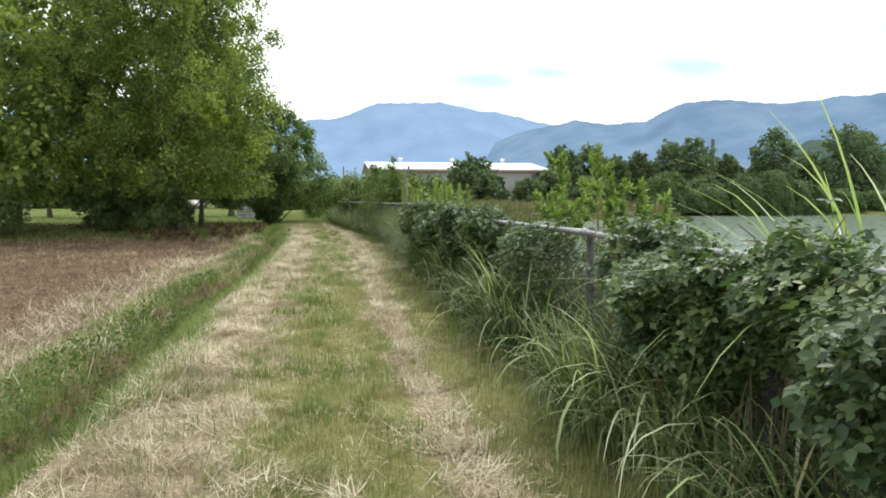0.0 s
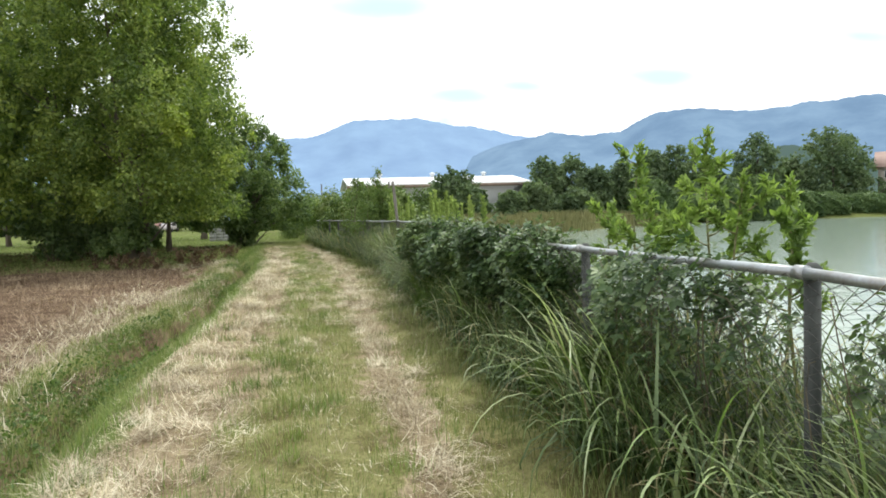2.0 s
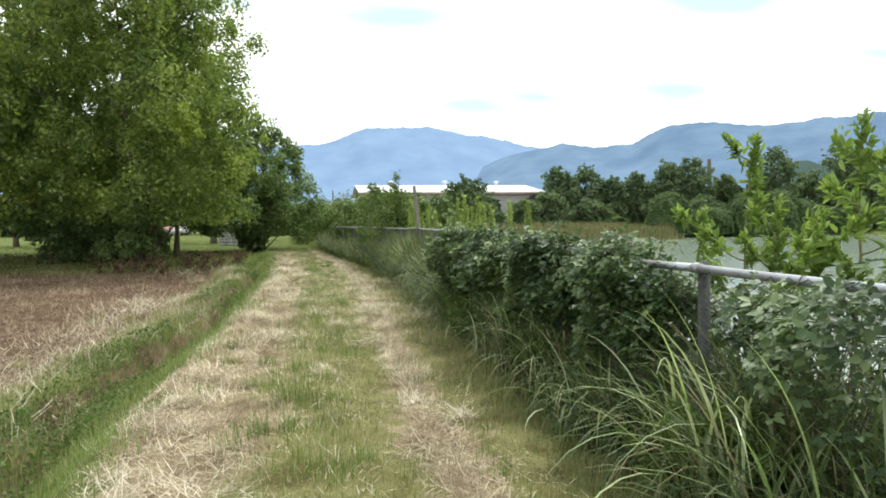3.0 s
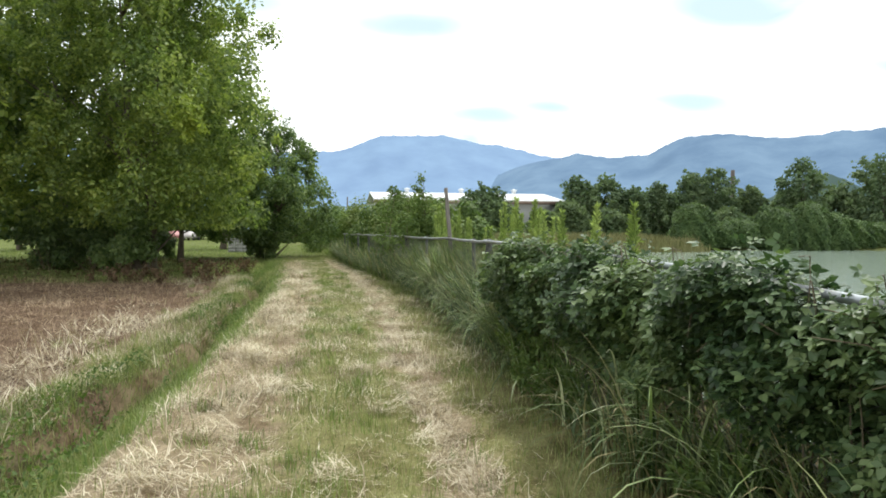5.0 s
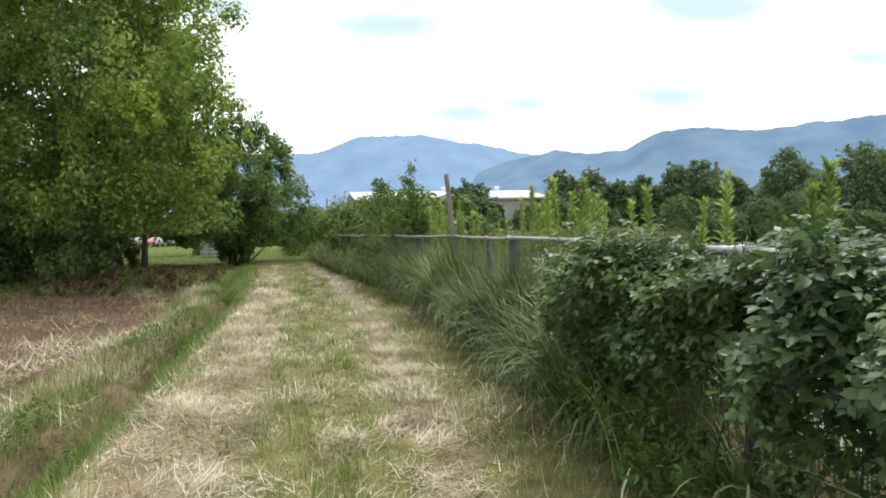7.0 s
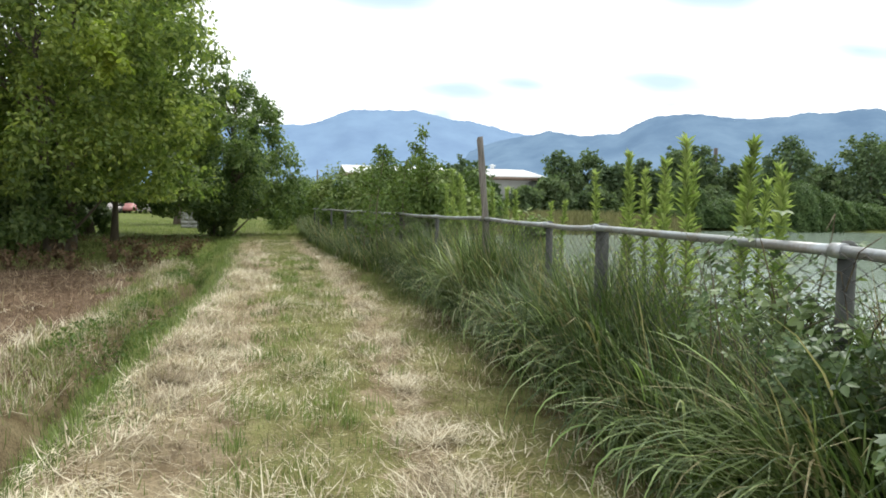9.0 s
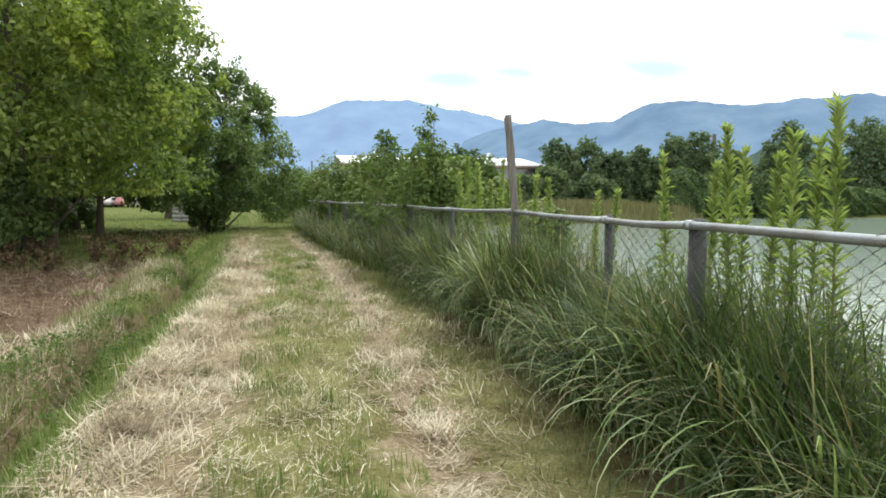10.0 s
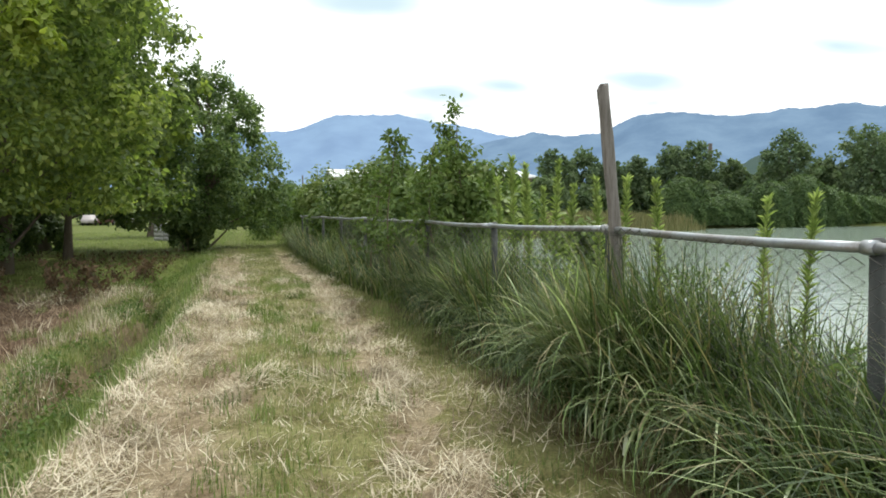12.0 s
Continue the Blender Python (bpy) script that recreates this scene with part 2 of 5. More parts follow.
def ground_material():
    m, n, l = mat_new("ground_cover")
    out = n.new("ShaderNodeOutputMaterial")
    geo = n.new("ShaderNodeNewGeometry")
    at = n.new("ShaderNodeAttribute"); at.attribute_name = "offset"
    af = n.new("ShaderNodeAttribute"); af.attribute_name = "field"
    big = n.new("ShaderNodeTexNoise"); big.inputs["Scale"].default_value = 0.9; big.inputs["Detail"].default_value = 4
    med = n.new("ShaderNodeTexNoise"); med.inputs["Scale"].default_value = 5; med.inputs["Detail"].default_value = 6
    fin = n.new("ShaderNodeTexNoise"); fin.inputs["Scale"].default_value = 45; fin.inputs["Detail"].default_value = 5; fin.inputs["Roughness"].default_value = 0.7
    for t in (big, med, fin):
        l.new(geo.outputs["Position"], t.inputs["Vector"])
    def ma(x, k, c):
        a = n.new("ShaderNodeMath"); a.operation = "MULTIPLY_ADD"; a.inputs[1].default_value = k
        l.new(x, a.inputs[0])
        if isinstance(c, float):
            a.inputs[2].default_value = c
        else:
            l.new(c, a.inputs[2])
        return a.outputs[0]
    s = ma(big.outputs["Fac"], 1.1, at.outputs["Fac"])
    s = ma(med.outputs["Fac"], 0.8, s)
    s = ma(s, 1 / 6.0, (-0.95 + 3.0) / 6.0)     # offsets of -3 to 3 metres
    dark, lush, straw, olive, mix_b, earth = (0.135, 0.11, 0.062), (0.135, 0.17, 0.055), (0.33, 0.272, 0.188), (0.215, 0.21, 0.095), (0.20, 0.165, 0.098), (0.125, 0.115, 0.064)
    band = ramp_of(n, [(0.0, mix_b), (0.07, mix_b), (0.088, earth), (0.108, earth), (0.145, lush), (0.225, lush), (0.27, straw), (0.38, straw), (0.44, olive), (0.585, olive), (0.605, straw), (0.64, straw), (0.665, olive), (0.745, olive), (0.80, dark)])
    l.new(s, band.inputs[0])
    soil = ramp_of(n, [(0.3, (0.075, 0.049, 0.034)), (0.5, (0.14, 0.096, 0.067)), (0.72, (0.25, 0.185, 0.128))])
    l.new(ma(fin.outputs["Fac"], 0.5, ma(med.outputs["Fac"], 0.5, 0.0)), soil.inputs[0])
    lawn = ramp_of(n, [(0.3, (0.10, 0.13, 0.035)), (0.7, (0.17, 0.21, 0.06))])
    l.new(big.outputs["Fac"], lawn.inputs[0])
    al = n.new("ShaderNodeAttribute"); al.attribute_name = "lawn"
    m1 = n.new("ShaderNodeMix"); m1.data_type = "RGBA"
    l.new(af.outputs["Fac"], m1.inputs["Factor"]); l.new(band.outputs[0], m1.inputs["A"]); l.new(soil.outputs[0], m1.inputs["B"])
    m2 = n.new("ShaderNodeMix"); m2.data_type = "RGBA"
    l.new(al.outputs["Fac"], m2.inputs["Factor"]); l.new(m1.outputs["Result"], m2.inputs["A"]); l.new(lawn.outputs[0], m2.inputs["B"])
    vary = ramp_of(n, [(0.3, (0.45, 0.45, 0.44)), (0.7, (1.25, 1.25, 1.25))])
    l.new(fin.outputs["Fac"], vary.inputs[0])
    m3 = n.new("ShaderNodeMix"); m3.data_type = "RGBA"; m3.blend_type = "MULTIPLY"; m3.inputs["Factor"].default_value = 1
    l.new(m2.outputs["Result"], m3.inputs["A"]); l.new(vary.outputs[0], m3.inputs["B"])
    mat_n = n.new("ShaderNodeTexNoise"); mat_n.inputs["Scale"].default_value = 2.4; mat_n.inputs["Detail"].default_value = 5; mat_n.inputs["Roughness"].default_value = 0.65
    l.new(geo.outputs["Position"], mat_n.inputs["Vector"])
    thatch = ramp_of(n, [(0.36, (0.58, 0.52, 0.46)), (0.5, (0.92, 0.89, 0.84)), (0.64, (1.12, 1.12, 1.08))])
    l.new(mat_n.outputs["Fac"], thatch.inputs[0])
    m4 = n.new("ShaderNodeMix"); m4.data_type = "RGBA"; m4.blend_type = "MULTIPLY"; m4.inputs["Factor"].default_value = 1
    l.new(m3.outputs["Result"], m4.inputs["A"]); l.new(thatch.outputs[0], m4.inputs["B"])
    p = n.new("ShaderNodeBsdfPrincipled"); p.inputs["Roughness"].default_value = 0.95; p.inputs["Specular IOR Level"].default_value = 0.1
    l.new(m4.outputs["Result"], p.inputs["Base Color"])
    bp = n.new("ShaderNodeBump"); bp.inputs["Strength"].default_value = 0.8; bp.inputs["Distance"].default_value = 0.03
    l.new(ma(fin.outputs["Fac"], 0.5, med.outputs["Fac"]), bp.inputs["Height"]); l.new(bp.outputs[0], p.inputs["Normal"])
    l.new(p.outputs[0], out.inputs[0])
    return m


def water_material():
    m, n, l = mat_new("pond_water")
    out = n.new("ShaderNodeOutputMaterial")
    geo = n.new("ShaderNodeNewGeometry")
    mp = n.new("ShaderNodeMapping"); mp.inputs["Scale"].default_value = (1.0, 1.6, 1.0)
    l.new(geo.outputs["Position"], mp.inputs[0])
    t = n.new("ShaderNodeTexNoise"); t.inputs["Scale"].default_value = 1.6; t.inputs["Detail"].default_value = 4
    l.new(mp.outputs[0], t.inputs["Vector"])
    p = n.new("ShaderNodeBsdfPrincipled")
    p.inputs["Base Color"].default_value = (0.25, 0.31, 0.26, 1)
    p.inputs["Roughness"].default_value, p.inputs["IOR"].default_value = 0.12, 1.33
    bp = n.new("ShaderNodeBump"); bp.inputs["Strength"].default_value = 0.2; bp.inputs["Distance"].default_value = 0.1
    l.new(t.outputs["Fac"], bp.inputs["Height"]); l.new(bp.outputs[0], p.inputs["Normal"])
    l.new(p.outputs[0], out.inputs[0])
    return m


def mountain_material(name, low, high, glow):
    """Wooded backdrop slopes: miles of haze painted into colour and glow, darker noise patches."""
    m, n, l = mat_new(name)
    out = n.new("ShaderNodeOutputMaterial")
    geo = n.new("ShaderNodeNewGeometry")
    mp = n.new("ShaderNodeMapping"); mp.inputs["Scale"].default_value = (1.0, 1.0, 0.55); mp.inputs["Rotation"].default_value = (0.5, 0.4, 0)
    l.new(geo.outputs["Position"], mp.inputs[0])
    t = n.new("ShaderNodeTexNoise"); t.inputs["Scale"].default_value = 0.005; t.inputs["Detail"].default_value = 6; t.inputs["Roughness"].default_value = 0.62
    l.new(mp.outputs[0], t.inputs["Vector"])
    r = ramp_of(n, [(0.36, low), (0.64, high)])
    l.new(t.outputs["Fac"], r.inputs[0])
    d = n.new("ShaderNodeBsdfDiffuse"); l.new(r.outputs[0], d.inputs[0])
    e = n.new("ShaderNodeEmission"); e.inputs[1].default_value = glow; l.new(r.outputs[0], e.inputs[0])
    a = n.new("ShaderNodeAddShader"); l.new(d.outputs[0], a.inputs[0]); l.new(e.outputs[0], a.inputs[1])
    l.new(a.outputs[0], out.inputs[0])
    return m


# ---- mesh helpers ----
rng = np.random.default_rng(7)


def mesh_of(name, verts, faces, material, smooth=False):
    """A mesh from an array of vertices and one or more arrays of equal-sided faces."""
    verts = np.asarray(verts, dtype=np.float32)
    groups = faces if isinstance(faces, (list, tuple)) else [faces]
    groups = [np.asarray(g, dtype=np.int32) for g in groups if len(g)]
    me = bpy.data.meshes.new(name)
    me.vertices.add(len(verts))
    me.vertices.foreach_set("co", verts.ravel())
    idx = np.concatenate([g.ravel() for g in groups])
    sizes = np.concatenate([np.full(len(g), g.shape[1], dtype=np.int32) for g in groups])
    starts = np.concatenate([[0], np.cumsum(sizes)[:-1]]).astype(np.int32)
    me.loops.add(len(idx))
    me.loops.foreach_set("vertex_index", idx)
    me.polygons.add(len(sizes))
    me.polygons.foreach_set("loop_start", starts)
    me.polygons.foreach_set("loop_total", sizes)
    if smooth:
        me.polygons.foreach_set("use_smooth", np.ones(len(sizes), dtype=bool))
    me.materials.append(material)
    me.update(calc_edges=True)
    return me


def thing(name, label, category, at=(0, 0, 0), group="", kind=""):
    ob = new(name)
    ob.location = at
    return tagged(ob, label, category, group, kind)


def part(name, me, parent, label=""):
    ob = new(name, me)
    ob.parent = parent
    return tagged(ob, label)


def joined(pieces):
    """Joins (verts, quads) pairs into one pair."""
    vs, fs, n = [], [], 0
    for v, f in pieces:
        vs.append(np.asarray(v)); fs.append(np.asarray(f) + n); n += len(v)
    return np.concatenate(vs), np.concatenate(fs)


def tube(points, radii, sides=8):
    """A tapered tube along points, closed by its last narrow ring."""
    pts = np.asarray(points, dtype=float)
    rad = np.broadcast_to(np.asarray(radii, dtype=float), (len(pts),))
    tang = np.gradient(pts, axis=0)
    tang /= np.linalg.norm(tang, axis=1)[:, None] + 1e-9
    ref = np.where(np.abs(tang[:, 2:3]) > 0.9, np.array([[1.0, 0, 0]]), np.array([[0, 0, 1.0]]))
    u = np.cross(tang, ref); u /= np.linalg.norm(u, axis=1)[:, None]
    w = np.cross(tang, u)
    ang = np.linspace(0, 2 * np.pi, sides, endpoint=False)
    ring = u[:, None] * np.cos(ang)[None, :, None] + w[:, None] * np.sin(ang)[None, :, None]
    v = (pts[:, None] + ring * rad[:, None, None]).reshape(-1, 3)
    i, j = np.meshgrid(np.arange(len(pts) - 1), np.arange(sides), indexing="ij")
    k = (j + 1) % sides
    f = np.stack([i * sides + j, i * sides + k, (i + 1) * sides + k, (i + 1) * sides + j], -1).reshape(-1, 4)
    caps = [[len(v) - sides + c, len(v) - sides + c + 1, len(v) - 1 - c - 1, len(v) - 1 - c] for c in range(sides // 2 - 1)]
    caps += [[c + 1, c, sides - 1 - c, sides - 2 - c] for c in range(sides // 2 - 1)]
    return v, np.concatenate([f, np.array(caps)]) if caps else f


def box(x0, y0, z0, x1, y1, z1):
    v = [(x, y, z) for z in (z0, z1) for x, y in ((x0, y0), (x1, y0), (x1, y1), (x0, y1))]
    f = [(3, 2, 1, 0), (4, 5, 6, 7), (0, 1, 5, 4), (1, 2, 6, 5), (2, 3, 7, 6), (3, 0, 4, 7)]
    return np.array(v, dtype=float), np.array(f)


def blades(roots, length, width, heading, rise, bend, segs=4):
    """Arching strips. rise: first angle off the vertical, bend: how far it turns over, in radians."""
    n = len(roots)
    s = np.linspace(0, 1, segs + 1)
    th = rise[:, None] + bend[:, None] * s[None] ** 1.4
    step = length[:, None] / segs
    dr = np.sin(th[:, :-1]) * step
    dz = np.cos(th[:, :-1]) * step
    r = np.concatenate([np.zeros((n, 1)), np.cumsum(dr, 1)], 1)
    z = np.concatenate([np.zeros((n, 1)), np.cumsum(dz, 1)], 1)
    hx, hy = np.cos(heading)[:, None], np.sin(heading)[:, None]
    mid = np.stack([roots[:, :1] + r * hx, roots[:, 1:2] + r * hy, roots[:, 2:3] + z], -1)
    w = width[:, None] * (1 - s[None] ** 2 * 0.93) * 0.5
    side = np.stack([-hy * w, hx * w, np.zeros_like(w)], -1)
    v = np.stack([mid - side, mid + side], 2).reshape(-1, 3)
    base = (np.arange(n) * (segs + 1) * 2)[:, None] + np.arange(segs)[None] * 2
    f = np.stack([base, base + 1, base + 3, base + 2], -1).reshape(-1, 4)
    return v, f


def unit(v):
    return v / (np.linalg.norm(v, axis=1)[:, None] + 1e-9)


def leaves(at, axis, normal, size, ratio=0.6, fine=True):
    """Leaves folded a little along the midrib: six corners each, or four where they are far."""
    axis = unit(axis)
    side = unit(np.cross(axis, normal))
    nor = np.cross(side, axis)
    L = size[:, None]
    W = L * ratio * 0.5
    if fine:
        rows = [at, at + axis * L * 0.3 - side * W * 0.95 + nor * L * 0.07, at + axis * L * 0.66 - side * W * 0.75 + nor * L * 0.06,
                at + axis * L - nor * L * 0.10, at + axis * L * 0.66 + side * W * 0.75 + nor * L * 0.06, at + axis * L * 0.3 + side * W * 0.95 + nor * L * 0.07]
        k = np.arange(len(at))[:, None] * 6
        f = np.concatenate([k + [[0, 3, 2, 1]], k + [[0, 5, 4, 3]]])
    else:
        rows = [at, at + axis * L * 0.5 - side * W, at + axis * L, at + axis * L * 0.5 + side * W]
        k = np.arange(len(at))[:, None] * 4
        f = k + [[0, 3, 2, 1]]
    return np.stack(rows, 1).reshape(-1, 3), f


def random_dirs(n, r, up=0.0):
    d = r.normal(size=(n, 3))
    d[:, 2] += up
    return unit(d)


# ---- the lie of the land ----
def smooth(a, b, v):
    t = np.clip((np.asarray(v, dtype=float) - a) / (b - a), 0, 1)
    return t * t * (3 - 2 * t)


def path_x(y):
    """The middle of the mown path."""
    y = np.asarray(y, dtype=float)
    return 0.12 * smooth(8, 20, y) - 0.55 * smooth(23, 38, y) - 0.05 * np.clip(y - 30, 0, 120)


def fence_x(y):
    y = np.asarray(y, dtype=float)
    return 2.02 + 0.28 * smooth(13, 18, y) - 0.42 * smooth(20.5, 26, y) - 0.98 * smooth(26, 38, y) - 0.04 * np.clip(y - 34, 0, 60)


def rail_z(y):
    return 1.23 + 0.13 * smooth(7, 14, y) + 0.01 * np.sin(np.asarray(y) * 1.3)


WATER = -0.9


def shore_y(x):
    """The pond's far shore."""
    x = np.asarray(x, dtype=float)
    return 74 + 16 * smooth(20, 60, x) + 2.0 * np.sin(x * 0.21) + 1.2 * np.sin(x * 0.53 + 1)


def stray(y):
    """How far the ditch wanders off its line."""
    return 0.17 * np.sin(y * 0.62) + 0.10 * np.sin(y * 1.7 + 1) + 0.06 * np.sin(y * 3.9 + 2)


def lowness(y):
    return 1 - 0.8 * smooth(28, 38, y)


def land(x, y):
    x, y = np.asarray(x, dtype=float), np.asarray(y, dtype=float)
    s = x - path_x(y)
    low = lowness(y)
    z = -0.5 * low * smooth(1.35, 2.35, -s)
    wander = stray(y)
    bite = 0.6 + 0.4 * np.sin(y * 1.37 + 0.6) * np.sin(y * 0.53)
    z = z - (0.14 + 0.16 * smooth(12, 17, y)) * low * np.exp(-((s + 2.40 + wander) / 0.14) ** 2) + 0.26 * low * bite * smooth(2.5, 2.66, -s - wander) * (1 - smooth(2.9, 3.9, -s))
    bank = -1.7 * smooth(2.7, 7.0, s)
    far = smooth(-2, 4, y - shore_y(x))
    z = z + np.where(s > 0, bank * (1 - far) - 0.35 * far * smooth(3, 10, s), 0)
    z = z + 2.3 * np.exp(-(((x - 104) / 13) ** 2 + ((y - 106) / 11) ** 2))
    ruts = -0.03 * np.exp(-((s - 0.75) / 0.2) ** 2) - 0.03 * np.exp(-((s + 0.9) / 0.25) ** 2)
    near = np.exp(-((y - 15) / 40) ** 2)
    z = z + near * 0.035 * smooth(2.9, 3.4, -s) * np.sin(x * 7.3 + np.sin(y * 3.1)) * np.sin(y * 6.1 + np.sin(x * 2.7) * 1.5)
    return z + ruts + near * 0.02 * (np.sin(x * 5.1 + y * 1.7) * np.sin(y * 3.3 - x * 1.2) + np.sin(y * 0.9 + x))


def axis_steps(lo, hi, step, far, grow=1.28):
    a = list(np.arange(lo, hi, step))
    d = step
    while a[-1] < far:
        d *= grow
        a.append(a[-1] + d)
    d = step
    while a[0] > -far:
        d *= grow
        a.insert(0, a[0] - d)
    return np.array(a)


gx, gy = axis_steps(-6, 6, 0.13, 3600), axis_steps(-3, 40, 0.24, 3600)
GX, GY = np.meshgrid(gx, gy)
nx, ny = len(gx), len(gy)
g_v = np.stack([GX, GY, land(GX, GY)], -1).reshape(-1, 3)
ii, jj = np.meshgrid(np.arange(ny - 1), np.arange(nx - 1), indexing="ij")
g_f = np.stack([ii * nx + jj, ii * nx + jj + 1, (ii + 1) * nx + jj + 1, (ii + 1) * nx + jj], -1).reshape(-1, 4)
g_me = mesh_of("ground", g_v, g_f, ground_material(), True)
S_ALL = (GX - path_x(GY)).ravel()


def edge_field(x, y):
    """1 inside the harvested field."""
    s = x - path_x(y)
    return smooth(2.55, 3.1, -s + 0.25 * np.sin(y * 1.9) + 0.3 * np.sin(y * 0.43 + 1)) * (1 - smooth(31.0, 34, y + 0.5 * np.sin(x * 1.3)))


def edge_lawn(x, y):
    s = x - path_x(y)
    return np.maximum(smooth(1.6, 2.4, np.where(s < 0, -s, 0)) * smooth(31.5, 34.5, y + 0.5 * np.sin(x * 1.3)), 0.9 * smooth(36, 50, y))


for key, val in (("offset", np.clip(S_ALL + stray(GY).ravel() * smooth(1.0, 1.6, -S_ALL), -20, 20)), ("field", edge_field(GX, GY).ravel()), ("lawn", edge_lawn(GX, GY).ravel())):
    g_at = g_me.attributes.new(key, "FLOAT", "POINT")
    g_at.data.foreach_set("value", val.astype(np.float32))
ground = tagged(new("ground", g_me), "mown grass levee path beside a harvested brown field", "ground", kind="structure")

wx, wy = np.linspace(2.5, 160, 60), np.linspace(-60, 108, 60)
WX, WY = np.meshgrid(wx, wy)
w_v = np.stack([WX, WY, np.full_like(WX, WATER)], -1).reshape(-1, 3)
ii, jj = np.meshgrid(np.arange(59), np.arange(59), indexing="ij")
w_f = np.stack([ii * 60 + jj, ii * 60 + jj + 1, (ii + 1) * 60 + jj + 1, (ii + 1) * 60 + jj], -1).reshape(-1, 4)
tagged(new("water", mesh_of("water", w_v, w_f, water_material(), True)), "rippled grey-green pond water reflecting a pale sky", "water", kind="structure")


# ---- mountains ----
def ridge(name, label, dist, elev, material, az0=-50, az1=80, seed=0):
    """A wooded ridge whose crest has the given elevation (degrees) at each azimuth."""
    az = np.radians(np.linspace(az0, az1, 520))
    deg = np.degrees(az)
    crest, rough_edge = elev(deg), 0 * deg
    for k, a in ((1.9, 0.04), (4.7, 0.04), (9.3, 0.03), (21.0, 0.02)):
        rough_edge = rough_edge + a * np.sin(deg * k + seed + k) * np.sin(deg * k * 0.37 + 2 * seed)
    rows, depth = 14, 0.35
    v = []
    for i in range(rows):
        t = i / (rows - 1)
        d = dist * (1 - depth + depth * t)
        spur = 1 + 0.03 * np.sin(deg * 1.7 + 3 * t + seed) * np.sin(deg * 0.6 + 5 * t) * (t * (1 - t) * 4)
        z = np.tan(np.radians(crest + rough_edge * t ** 8)) * dist * t ** 1.2 * spur - 12 * (1 - t)
        v.append(np.stack([d * np.sin(az), d * np.cos(az), z], -1))
    v = np.concatenate(v)
    m = len(az)
    i2, j2 = np.meshgrid(np.arange(rows - 1), np.arange(m - 1), indexing="ij")
    f = np.stack([i2 * m + j2, i2 * m + j2 + 1, (i2 + 1) * m + j2 + 1, (i2 + 1) * m + j2], -1).reshape(-1, 4)
    return tagged(new(name, mesh_of(name, v, f, material, True)), label, "mountain", kind="structure")


def bump(d, c, w, h):
    return h * np.exp(-((d - c) / w) ** 2)


# blue distance haze and a weak glow are built into these slope colours
M_MT_FAR = mountain_material("haze_tinted_far_slopes", (0.142, 0.21, 0.325), (0.17, 0.248, 0.365), 0.33)
M_MT_NEAR = mountain_material("haze_tinted_near_slopes", (0.096, 0.15, 0.23), (0.135, 0.20, 0.285), 0.3)
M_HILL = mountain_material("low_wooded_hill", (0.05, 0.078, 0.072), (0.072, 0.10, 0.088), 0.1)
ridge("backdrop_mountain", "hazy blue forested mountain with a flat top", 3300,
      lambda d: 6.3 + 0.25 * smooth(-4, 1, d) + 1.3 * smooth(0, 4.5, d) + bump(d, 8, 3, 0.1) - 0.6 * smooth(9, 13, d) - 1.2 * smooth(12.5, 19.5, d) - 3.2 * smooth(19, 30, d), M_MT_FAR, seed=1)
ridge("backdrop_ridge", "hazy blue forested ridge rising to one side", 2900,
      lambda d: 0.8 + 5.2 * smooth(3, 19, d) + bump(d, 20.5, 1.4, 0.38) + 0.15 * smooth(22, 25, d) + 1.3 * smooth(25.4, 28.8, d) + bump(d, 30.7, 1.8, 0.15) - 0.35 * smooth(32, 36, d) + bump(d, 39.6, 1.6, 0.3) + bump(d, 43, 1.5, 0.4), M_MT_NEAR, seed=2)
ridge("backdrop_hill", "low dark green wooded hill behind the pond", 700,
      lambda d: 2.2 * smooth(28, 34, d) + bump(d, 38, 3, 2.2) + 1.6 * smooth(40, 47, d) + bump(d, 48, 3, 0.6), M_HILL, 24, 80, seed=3)


